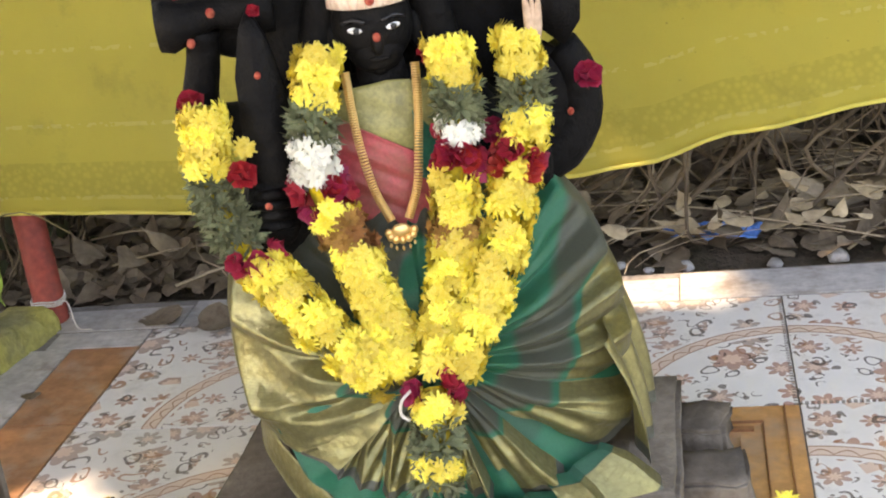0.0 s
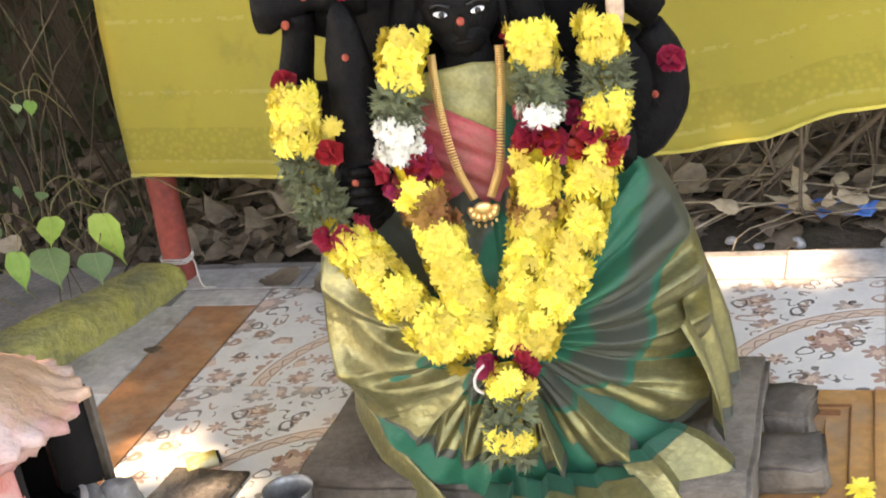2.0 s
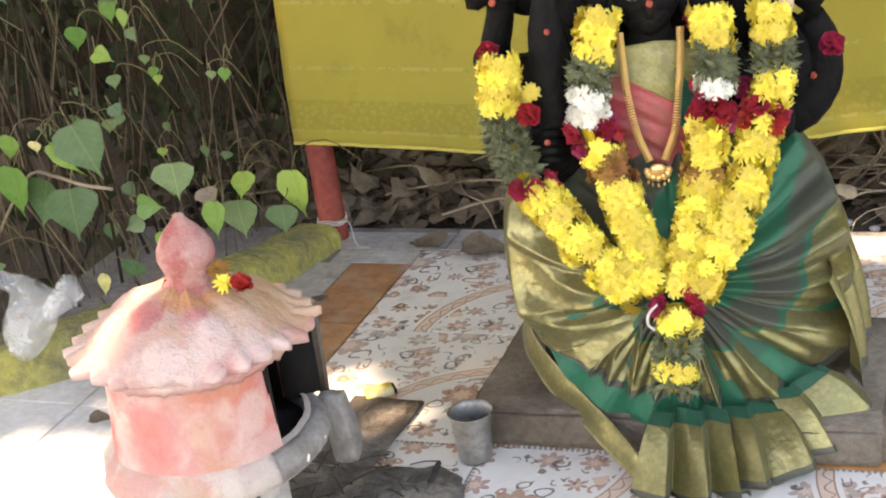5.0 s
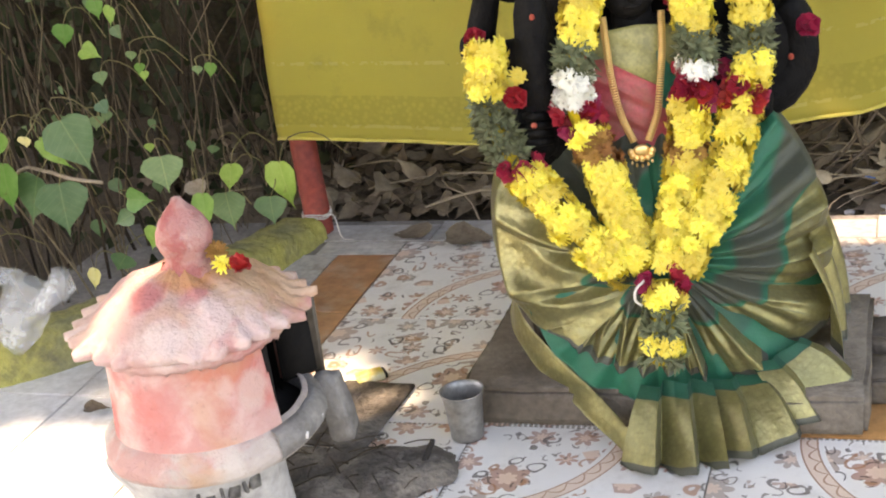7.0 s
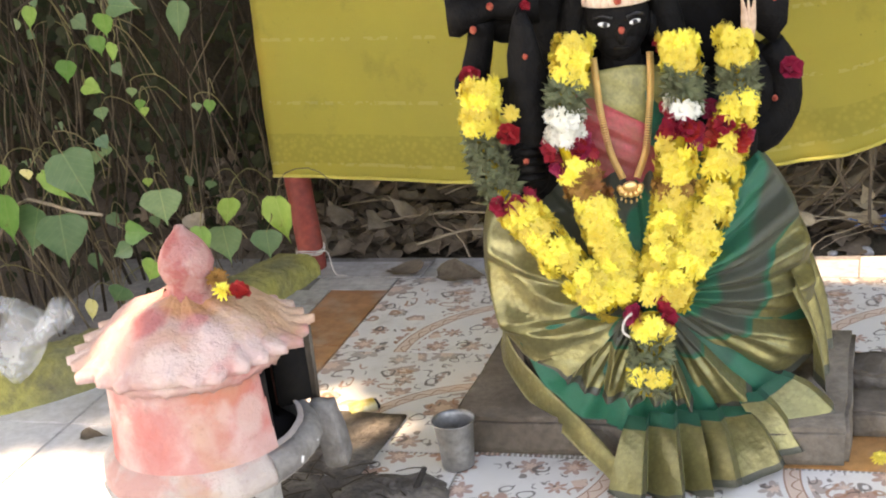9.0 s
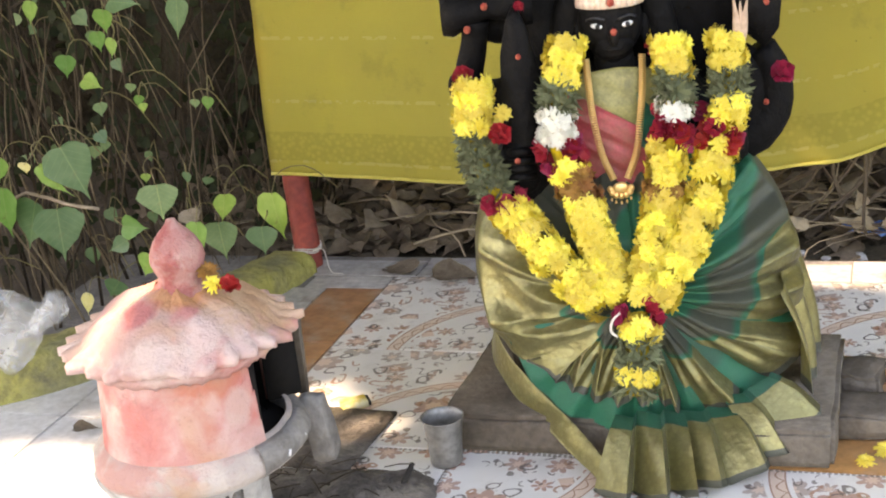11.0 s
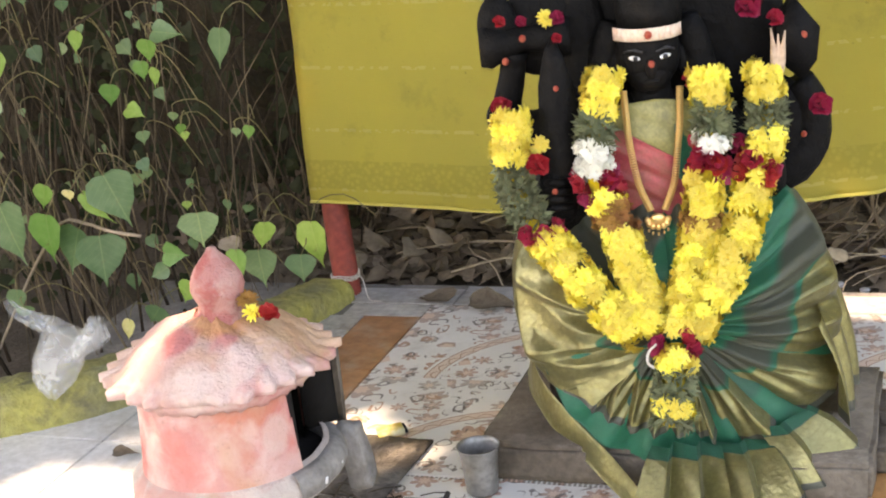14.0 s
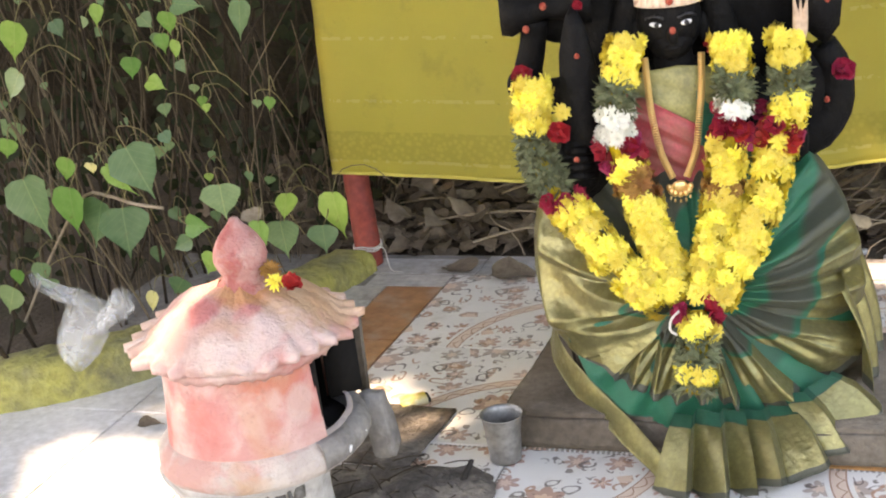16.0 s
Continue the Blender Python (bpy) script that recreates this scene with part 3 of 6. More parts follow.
def smooth_path(pts, n):
    """n points on a gliding curve through the given ones."""
    P = [Vector(p) for p in pts]
    P = [2 * P[0] - P[1]] + P + [2 * P[-1] - P[-2]]
    out = []
    for k in range(n):
        t = k / (n - 1) * (len(P) - 3)
        i = min(int(t), len(P) - 4)
        t -= i
        a, b, c, d = P[i:i + 4]
        out.append(0.5 * ((2 * b) + (c - a) * t + (2 * a - 5 * b + 4 * c - d) * t * t + (3 * b - a - 3 * c + d) * t ** 3))
    return out


def lathe(bm, profile, seg=48, a0=0.0, a1=2 * math.pi, wob=0.0, idx=0):
    """Turns (radius, height) pairs round z; open when the angles don't close."""
    full = abs(a1 - a0 - 2 * math.pi) < 1e-6
    cols = []
    for k in range(seg if full else seg + 1):
        a = a0 + (a1 - a0) * k / seg
        col = []
        for r, z in profile:
            rr = r * (1 + wob * (noise.noise((math.cos(a) * 1.7, math.sin(a) * 1.7, z * 14)) + 0.4 * noise.noise((math.cos(a) * 6, math.sin(a) * 6, z * 50))))
            col.append(bm.verts.new((rr * math.cos(a), rr * math.sin(a), z)))
        cols.append(col)
    for k in range(seg):
        p, q = cols[k], cols[(k + 1) % len(cols)]
        for j in range(len(profile) - 1):
            bm.faces.new((p[j], q[j], q[j + 1], p[j + 1])).material_index = idx


def grid(bm, nu, nv, fn, uvfn=None, thick=0.0):
    """A sheet of nu x nv cells through fn(s, t), s and t in 0..1."""
    lay = bm.loops.layers.uv.verify()
    V = [[bm.verts.new(fn(i / nu, j / nv)) for j in range(nv + 1)] for i in range(nu + 1)]
    for i in range(nu):
        for j in range(nv):
            f = bm.faces.new((V[i][j], V[i + 1][j], V[i + 1][j + 1], V[i][j + 1]))
            for lp, (a, b) in zip(f.loops, ((i, j), (i + 1, j), (i + 1, j + 1), (i, j + 1))):
                lp[lay].uv = uvfn(a / nu, b / nv) if uvfn else (a / nu, b / nv)
    if thick:
        bm.normal_update()
        bmesh.ops.solidify(bm, geom=bm.faces[:], thickness=thick)


def lerp_table(tab, x):
    for (a, p), (b, q) in zip(tab, tab[1:]):
        if x <= b:
            k = 0 if b == a else max(0.0, (x - a) / (b - a))
            k = k * k * (3 - 2 * k)
            return p + (q - p) * k
    return tab[-1][1]


rnd = random.Random(7)


# ---- ground, floor bed, kerb ----
def build_ground():
    bm = bmesh.new()
    xs = [-60, -20, -8, -4] + [-3 + 0.1 * i for i in range(61)] + [4, 8, 20, 60]
    ys = [-60, -20, -8, -4, -2, 0.0, 0.3] + [0.5 + 0.1 * i for i in range(31)] + [5, 8, 20, 60]
    V = []
    for x in xs:
        col = []
        for y in ys:
            z = -0.035
            if y > 0.6 and abs(x) < 4:
                z += 0.03 * min(1, (y - 0.6) / 0.5) + 0.03 * noise.noise((x * 3, y * 3, 0.3)) + 0.05 * max(0.0, y - 1.1)
            col.append(bm.verts.new((x, y, z)))
        V.append(col)
    for i in range(len(xs) - 1):
        for j in range(len(ys) - 1):
            bm.faces.new((V[i][j], V[i + 1][j], V[i + 1][j + 1], V[i][j + 1]))
    thing("ground", "bare brown soil under dead leaves", "ground", bm=bm, material=M["soil"], kind="structure")


build_ground()
bed = bmesh.new()
box(bed, (0.55, -1.25, -0.0175), (3.9, 3.57, 0.03), 0.002)
floor = thing("floor", "tiled platform floor of mixed printed and plain tiles", "floor", bm=bed, material=M["grout"], kind="structure", smooth=False)


def build_kerb():
    """A low rounded kerb of yellow-washed cement that bends round the bed of the tree."""
    line = smooth_path([(-2.9, -1.32, 0), (-1.9, -0.74, 0), (-1.29, -0.393, 0), (-1.10, -0.255, 0), (-0.965, -0.06, 0), (-0.868, 0.147, 0), (-0.826, 0.30, 0), (-0.802, 0.42, 0)], 160)
    prof = [(0.0, -0.035), (-0.004, 0.045), (-0.014, 0.072), (-0.034, 0.084), (-0.07, 0.087), (-0.115, 0.084), (-0.14, 0.06), (-0.15, -0.035)]
    bm = bmesh.new()
    rows = []
    for i, p in enumerate(line):
        d = (line[min(i + 1, 159)] - line[max(i - 1, 0)]).normalized()
        n = Vector((d.y, -d.x, 0))
        rows.append([bm.verts.new(p + n * (a + 0.007 * noise.noise((p.x * 9, p.y * 9, h * 20)) + 0.005 * noise.noise((p.x * 40, p.y * 40, h * 40))) + Vector((0, 0, h * (1 - 0.42 * max(0.0, i / 159 - 0.45) / 0.55) + 0.006 * noise.noise((p.x * 11, p.y * 11, a * 20)) + 0.004 * noise.noise((p.x * 45, p.y * 45, a * 60))))) for a, h in prof])
    for q, w in zip(rows, rows[1:]):
        for k in range(len(prof) - 1):
            bm.faces.new((q[k], w[k], w[k + 1], q[k + 1]))
    bm.faces.new(rows[0])
    bm.faces.new(rows[-1][::-1])
    thing("kerb", "low rounded cement kerb in flaking yellow limewash", "kerb", bm=bm, material=M["kerb"], kind="structure")


build_kerb()


# ---- banner and its post ----
def build_banner():
    hem = [(-0.94, 0.213), (-0.70, 0.206), (-0.43, 0.198), (-0.1, 0.196), (0.22, 0.210), (0.36, 0.224), (0.55, 0.275), (0.80, 0.318), (2.3, 0.40)]
    top = 1.45

    def at(s, t):
        x = -0.937 + 3.1 * s
        z0 = lerp_table(hem, x)
        z = z0 + (top - z0) * t
        sag = 0.018 * math.sin(x * 5 + 1.5 * t) + 0.012 * noise.noise((x * 3, z * 4, 1.0)) + 0.004 * noise.noise((x * 18, z * 14, 4.0))
        return (x + 0.03 * t * (1 - s), 0.50 + sag + 0.02 * t, z)

    bm = bmesh.new()
    grid(bm, 150, 60, at, lambda s, t: (s * 3.1, t * 1.24))
    bmesh.ops.solidify(bm, geom=bm.faces[:], thickness=0.0015)
    ob = thing("banner", "yellow cotton cloth screen with a woven border beside a red post", "cloth screen")
    cloth = part("cloth", bm, M["banner"], ob)
    hm = bmesh.new()
    pts = [Vector(at(i / 70, 0.0)) + Vector((0, -0.001, 0.004)) for i in range(71)]
    tube(hm, pts, 0.0042, 6)
    part("hem", hm, M["banner"], cloth, "rolled lower hem")


build_banner()


def build_post():
    ob = thing("post", "red-painted round post with a string tied near its foot", "post")
    bm = bmesh.new()
    path = smooth_path([(-0.838, 0.455, -0.04), (-0.856, 0.490, 0.06), (-0.890, 0.552, 0.19), (-0.905, 0.575, 0.5), (-0.905, 0.58, 1.0), (-0.905, 0.585, 1.5)], 24)
    tube(bm, path, 0.032, 20)
    shaft = part("shaft", bm, M["post"], ob)
    bm = bmesh.new()
    for h in (0.0, 0.004, 0.009):
        ring = [Vector((-0.851 + 0.035 * math.cos(a), 0.479 + 0.035 * math.sin(a), 0.038 + h + 0.003 * math.sin(3 * a))) for a in [k * math.pi / 9 for k in range(19)]]
        tube(bm, ring, 0.0017, 5)
    tube(bm, smooth_path([(-0.825, 0.455, 0.042), (-0.79, 0.44, 0.05), (-0.76, 0.40, 0.012), (-0.73, 0.40, 0.006)], 14), 0.0014, 5)
    part("string", bm, M["thread"], shaft, "frayed white string")


build_post()


# ---- hedge: stems, small leaves, fig sprays ----
def leaf_mesh(name, material, w=0.5, tip=0.35, fold=0.16, droop=0.2):
    """A heart-shaped leaf one unit long with a drip tip, folded on its midrib; stalk end at the origin, along +x."""
    bm = bmesh.new()
    prof = [(0.0, 0.02), (-0.025, 0.19), (0.035, 0.35), (0.15, 0.445), (0.30, 0.455), (0.45, 0.385), (0.59, 0.275), (0.71, 0.15), (0.83, 0.045), (1.0, 0.004)]
    mid, up, dn = [], [], []
    for i, (x, h) in enumerate(prof):
        xm = max(0.0, x)
        z = -droop * xm * xm
        mid.append(bm.verts.new((xm, 0, z - fold * 0.1)))
        for store, sgn in ((up, 1), (dn, -1)):
            store.append(bm.verts.new((x, sgn * h * 2 * w * (1 + 0.06 * math.sin(i * 2.1 + sgn)), z + 0.05 * math.sin(i * 1.7 + 1.3 * sgn) * h + fold * h * 1.2 - 0.25 * fold * (i % 2) * h)))
    for i in range(len(prof) - 1):
        bm.faces.new((mid[i], mid[i + 1], up[i + 1], up[i]))
        bm.faces.new((mid[i + 1], mid[i], dn[i], dn[i + 1]))
    return mesh_of(bm, name, material)


def aim(p, d, n, size, roll=0.0):
    """A pose at p whose x runs along d and whose z leans to n."""
    x = Vector(d).normalized()
    y = Vector(n).cross(x).normalized()
    z = x.cross(y)
    m = Matrix((x, y, z)).transposed().to_4x4()
    return Matrix.Translation(p) @ m @ Matrix.Rotation(roll, 4, "X") @ Matrix.Diagonal((size, size, size, 1))


def join_leaves(bm, src, m):
    """Adds a copy of a small mesh into bm."""
    vs = [bm.verts.new(m @ v.co) for v in src.vertices]
    for p in src.polygons:
        bm.faces.new([vs[i] for i in p.vertices])


def build_hedge():
    ob = thing("hedge", "dense thicket of thin brown stems with small leaves behind the kerb", "hedge", kind="stuff")
    bm = bmesh.new()
    r = random.Random(3)
    for i in range(190):
        x = r.uniform(-3.0, -0.93)
        lim = -0.1 - 0.55 * (x + 1.0) * -0.9 if x < -1.15 else 0.30
        y = r.uniform(max(lim, -0.35 + 0.5 * (x + 1.3) if x < -1.3 else lim), 1.3)
        if x > -1.15:
            y = r.uniform(0.62, 1.3)
        lean = Vector((r.gauss(0, 0.22), r.gauss(-0.05, 0.15), 1.0))
        h = r.uniform(0.5, 1.7)
        p = Vector((x, y, -0.03))
        pts = []
        for k in range(7):
            pts.append(p.copy())
            p = p + lean * (h / 6) + Vector((r.gauss(0, 0.02), r.gauss(0, 0.02), 0))
            if p.x > -1.06:
                p.y = max(p.y, 0.68)
            lean += Vector((r.gauss(0, 0.09), r.gauss(0, 0.09), 0))
        w = r.uniform(0.0018, 0.006)
        tube(bm, pts, [w * (1 - 0.1 * k) for k in range(7)], 4, caps=False)
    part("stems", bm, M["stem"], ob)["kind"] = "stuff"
    bm = bmesh.new()
    for i in range(62):
        x = r.uniform(-1.9, -0.98)
        y = r.uniform(0.02, 0.55) if x < -1.1 else r.uniform(0.30, 0.75)
        lean = Vector((r.gauss(0.02, 0.20), r.gauss(0, 0.10), 1.0))
        h = r.uniform(0.45, 1.4)
        p = Vector((x, y, -0.03))
        pts = []
        for k in range(9):
            pts.append(p.copy())
            p = p + lean * (h / 8) + Vector((r.gauss(0, 0.008), r.gauss(0, 0.008), 0))
            if p.x > -1.02:
                p.y = max(p.y, 0.66)
            lean += Vector((r.gauss(0, 0.10), r.gauss(0, 0.06), 0))
        w = r.choice((0.0012, 0.0016, 0.002, 0.003))
        tube(bm, pts, [w * (1 - 0.07 * k) for k in range(9)], 5, caps=False)
    part("canes", bm, M["cane"], ob, "paler thin dry canes")["kind"] = "stuff"
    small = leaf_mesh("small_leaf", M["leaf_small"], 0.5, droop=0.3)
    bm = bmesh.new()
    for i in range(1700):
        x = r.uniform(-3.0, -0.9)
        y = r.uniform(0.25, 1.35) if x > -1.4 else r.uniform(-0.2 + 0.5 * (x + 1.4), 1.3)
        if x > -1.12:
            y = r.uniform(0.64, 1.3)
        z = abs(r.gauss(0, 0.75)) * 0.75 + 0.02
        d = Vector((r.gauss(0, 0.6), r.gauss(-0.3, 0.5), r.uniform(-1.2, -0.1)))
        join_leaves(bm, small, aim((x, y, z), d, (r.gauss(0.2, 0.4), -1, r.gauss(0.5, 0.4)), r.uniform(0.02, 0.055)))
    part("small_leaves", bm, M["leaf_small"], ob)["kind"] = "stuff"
    bpy.data.meshes.remove(small)
    # a dark sheet stands in for the shade deep inside the thicket
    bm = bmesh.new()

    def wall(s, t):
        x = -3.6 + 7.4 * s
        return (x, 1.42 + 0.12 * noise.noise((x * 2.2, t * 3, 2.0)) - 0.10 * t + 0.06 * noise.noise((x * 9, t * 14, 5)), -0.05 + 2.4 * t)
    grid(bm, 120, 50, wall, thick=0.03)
    part("inner_growth", bm, M["thicket"], ob, "dark backdrop sheet for the shade behind the stems")


build_hedge()


def build_fig_spray():
    """Young sprays of a sacred fig that hang over the kerb."""
    ob = thing("fig_seedling", "sprays of heart-shaped green fig leaves with long drip tips", "plant")
    # kinds: sunlit tone, shaded tone, dry, yellowing
    kinds = [leaf_mesh("fig_leaf", M["leaf"], 0.46), leaf_mesh("fig_leaf_dim", M["leaf_shaded"], 0.48, droop=0.1), leaf_mesh("fig_leaf_dry", M["dead_pale"], 0.46, fold=0.3), leaf_mesh("fig_leaf_yellow", M["leaf_pale"], 0.46)]
    r = random.Random(5)
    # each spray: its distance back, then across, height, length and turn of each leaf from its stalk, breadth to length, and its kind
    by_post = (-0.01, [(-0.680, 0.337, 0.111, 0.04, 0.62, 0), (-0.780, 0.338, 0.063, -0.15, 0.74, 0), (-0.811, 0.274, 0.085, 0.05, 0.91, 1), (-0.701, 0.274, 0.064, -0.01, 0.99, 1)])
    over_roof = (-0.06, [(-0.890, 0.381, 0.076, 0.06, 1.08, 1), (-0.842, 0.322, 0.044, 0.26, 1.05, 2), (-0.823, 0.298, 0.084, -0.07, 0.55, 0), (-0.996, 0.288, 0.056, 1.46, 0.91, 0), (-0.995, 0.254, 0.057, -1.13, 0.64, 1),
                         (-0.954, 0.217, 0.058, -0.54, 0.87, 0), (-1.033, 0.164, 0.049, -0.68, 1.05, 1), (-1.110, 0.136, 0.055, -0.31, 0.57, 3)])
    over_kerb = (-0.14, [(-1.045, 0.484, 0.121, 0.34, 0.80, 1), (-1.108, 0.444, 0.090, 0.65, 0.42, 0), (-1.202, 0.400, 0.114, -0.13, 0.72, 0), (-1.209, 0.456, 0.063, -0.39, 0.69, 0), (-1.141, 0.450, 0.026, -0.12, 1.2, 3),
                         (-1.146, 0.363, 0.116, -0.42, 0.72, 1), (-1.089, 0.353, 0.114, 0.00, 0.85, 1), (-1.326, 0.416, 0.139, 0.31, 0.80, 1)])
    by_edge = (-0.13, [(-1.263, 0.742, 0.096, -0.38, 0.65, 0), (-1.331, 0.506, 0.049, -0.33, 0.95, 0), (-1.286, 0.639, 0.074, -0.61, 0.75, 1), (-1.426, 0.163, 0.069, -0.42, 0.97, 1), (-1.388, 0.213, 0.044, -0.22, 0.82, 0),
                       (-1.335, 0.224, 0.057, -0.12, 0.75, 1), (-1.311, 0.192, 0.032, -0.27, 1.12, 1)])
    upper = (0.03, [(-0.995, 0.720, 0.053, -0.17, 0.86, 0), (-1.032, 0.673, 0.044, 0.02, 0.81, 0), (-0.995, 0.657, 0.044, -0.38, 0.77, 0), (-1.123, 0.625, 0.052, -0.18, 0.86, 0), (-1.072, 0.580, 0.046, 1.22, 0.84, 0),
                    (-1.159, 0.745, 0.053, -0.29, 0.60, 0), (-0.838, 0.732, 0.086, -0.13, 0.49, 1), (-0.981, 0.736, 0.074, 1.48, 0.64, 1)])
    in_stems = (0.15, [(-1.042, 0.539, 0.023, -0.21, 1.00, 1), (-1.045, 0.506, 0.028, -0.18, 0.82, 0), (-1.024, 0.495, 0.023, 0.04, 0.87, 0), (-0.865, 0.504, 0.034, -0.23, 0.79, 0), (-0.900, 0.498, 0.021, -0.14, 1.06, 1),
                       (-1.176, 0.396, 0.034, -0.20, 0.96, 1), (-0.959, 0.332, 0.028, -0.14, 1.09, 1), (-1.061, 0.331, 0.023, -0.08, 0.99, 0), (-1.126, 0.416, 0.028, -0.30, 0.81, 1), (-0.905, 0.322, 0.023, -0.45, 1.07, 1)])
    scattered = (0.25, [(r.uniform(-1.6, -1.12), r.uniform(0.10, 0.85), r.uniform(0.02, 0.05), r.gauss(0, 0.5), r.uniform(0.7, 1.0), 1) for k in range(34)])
    for back, leaves in (by_post, over_roof, over_kerb, by_edge, upper, in_stems, scattered):
        for x, z, s, turn, broad, kind in leaves:
            y = back + r.uniform(-0.02, 0.02) + (r.uniform(-0.15, 0.2) if back > 0.2 else 0)
            d = Vector((math.sin(turn), r.uniform(-0.12, 0.05), -math.cos(turn))).normalized()
            p = Vector((x, y, z))
            n = Vector((0.35 + r.gauss(0, 0.4), -1.0, 0.40 + r.gauss(0, 0.3)))
            part("leaf", kinds[kind], None, ob, at=aim(p, d, n, s) @ Matrix.Diagonal((1, broad / 0.84, 1, 1)))
            root = p - d * s * 0.25 + Vector((r.uniform(-0.02, 0.02), r.uniform(0.01, 0.03), 0.01))
            far = Vector((root.x + r.uniform(-0.10, 0.04), root.y + r.uniform(0.08, 0.2), max(0.0, root.z - r.uniform(0.03, 0.16))))
            stalk = bmesh.new()
            tube(stalk, smooth_path([p + d * 0.004, root, (root + far) / 2 + Vector((0, 0, 0.03)), far], 9), [0.0008] * 2 + [0.0013] * 7, 5, caps=False)
            part("stalk", stalk, M["stalk"], ob)
    stalks = bmesh.new()
    tube(stalks, smooth_path([(-1.5, -0.05, 0.02), (-1.4, 0.0, 0.20), (-1.24, -0.06, 0.35), (-1.13, -0.12, 0.372), (-1.06, -0.14, 0.362), (-0.99, -0.14, 0.352)], 18), 0.0036, 6)
    part("branch", stalks, M["root"], ob, "pale broken branch")


build_fig_spray()


# ---- litter behind the platform ----
def build_litter():
    r = random.Random(11)
    kinds = [leaf_mesh("dead_leaf_a", M["dead"], 0.45, fold=0.22, droop=0.25), leaf_mesh("dead_leaf_b", M["dead"], 0.3, fold=-0.2, droop=-0.15)]
    bm = bmesh.new()
    for i in range(2400):
        x, y = r.uniform(-1.5, 1.7), 0.58 + abs(r.gauss(0, 0.42))
        if y > 1.45 or (0.25 < x and 0.56 < y < 0.66 and r.random() < 0.8):
            continue
        z = -0.01 + 0.05 * max(0, y - 0.75) + r.uniform(0, 0.025)
        d = Vector((r.gauss(0, 1), r.gauss(0, 1), r.gauss(0, 0.25)))
        join_leaves(bm, kinds[i % 2], aim((x, y, z), d, (r.gauss(0, 0.3), r.gauss(-0.15, 0.3), 1), r.uniform(0.035, 0.10)))
    thing("leaf_litter", "curled dead brown leaves heaped on the soil", "leaf litter", bm=bm, material=M["dead"], kind="stuff")
    bm = bmesh.new()
    for i in range(100):
        x, y = r.uniform(-1.1, 1.6), r.uniform(0.66, 1.15)
        d = Vector((r.gauss(0, 1), r.gauss(0, 1), r.gauss(0.15, 0.3)))
        join_leaves(bm, kinds[i % 2], aim((x, y, 0.012 + 0.05 * max(0, y - 0.75) + r.uniform(0, 0.03)), d, (r.gauss(0, 0.4), r.gauss(-0.3, 0.3), 1), r.uniform(0.07, 0.125)))
    thing("leaf_litter", "large curled grey-brown dead leaves lying on the litter", "leaf litter", bm=bm, material=M["dead_pale"], kind="stuff")
    # pale dry leaves added where sun would fleck the litter
    bm = bmesh.new()
    for i in range(65):
        x, y = r.uniform(0.3, 1.5), r.uniform(0.64, 0.86)
        d = Vector((r.gauss(0, 1), r.gauss(0, 0.4), r.gauss(0.05, 0.15)))
        join_leaves(bm, kinds[1], aim((x, y, 0.03 + 0.05 * max(0, y - 0.75) + r.uniform(0, 0.02)), d, (r.gauss(0, 0.4), r.gauss(-0.4, 0.3), 1), r.uniform(0.035, 0.085)))
    thing("bamboo_litter", "pale straw-coloured dry leaves strewn over the litter, toned as sun flecks", "leaf litter", bm=bm, material=M["chip"], kind="stuff")
    bm, dark = bmesh.new(), bmesh.new()
    for i in range(150):
        x = r.uniform(0.1, 1.7)
        y = r.uniform(0.75, 1.35)
        p = Vector((x + r.gauss(0.1, 0.2), y + 0.15, r.uniform(0.25, 0.55)))
        q = Vector((x, y - r.uniform(0, 0.1), 0.03))
        ma = p.lerp(q, 0.33) + Vector((r.gauss(0, 0.05), r.gauss(0, 0.05), r.gauss(0, 0.03)))
        mb = p.lerp(q, 0.70) + Vector((r.gauss(0, 0.04), r.gauss(0, 0.04), r.gauss(0, 0.02)))
        w = r.choice((0.002, 0.003, 0.004, 0.006, 0.009))
        tube(dark, smooth_path([p, ma, mb, q, q + Vector((r.gauss(0, 0.09), -0.05, -0.01))], 13), [w * (1.1 - 0.05 * k) for k in range(13)], 6, caps=False)
    for i in range(110):
        x, y = (r.uniform(0.1, 1.6) if i % 4 else r.uniform(-1.2, 0.1)), r.uniform(0.58, 1.2)
        d = Vector((r.gauss(0, 1), r.gauss(0, 0.5), r.gauss(0, 0.1))).normalized() * r.uniform(0.05, 0.22)
        p = Vector((x, y, 0.02 + 0.05 * max(0, y - 0.7)))
        tube(bm, smooth_path([p - d, p - d * 0.4 + Vector((r.gauss(0, 0.015), r.gauss(0, 0.015), 0.01)), p + d * 0.3 + Vector((r.gauss(0, 0.015), r.gauss(0, 0.015), 0.012)), p + d + Vector((r.gauss(0, 0.03), r.gauss(0, 0.03), 0))], 6), r.uniform(0.001, 0.004), 4, caps=False)
    thing("hanging_roots", "dark bark-covered roots hanging behind the litter", "roots", bm=dark, material=M["root_dark"], kind="stuff")
    thing("dry_roots", "tangle of pale dry roots and twigs hanging over the litter", "roots", bm=bm, material=M["root"], kind="stuff")
    bpy.data.meshes.remove(kinds[0])
    bpy.data.meshes.remove(kinds[1])
    bm = bmesh.new()
    grid(bm, 24, 8, lambda s, t: (0.38 + 0.19 * s + 0.02 * t, 0.70 - 0.05 * s + 0.04 * t + 0.03 * noise.noise((s * 5, 0, 1)), 0.012 + 0.014 * noise.noise((s * 9, t * 4, 3)) + 0.012 * t), thick=0.001)
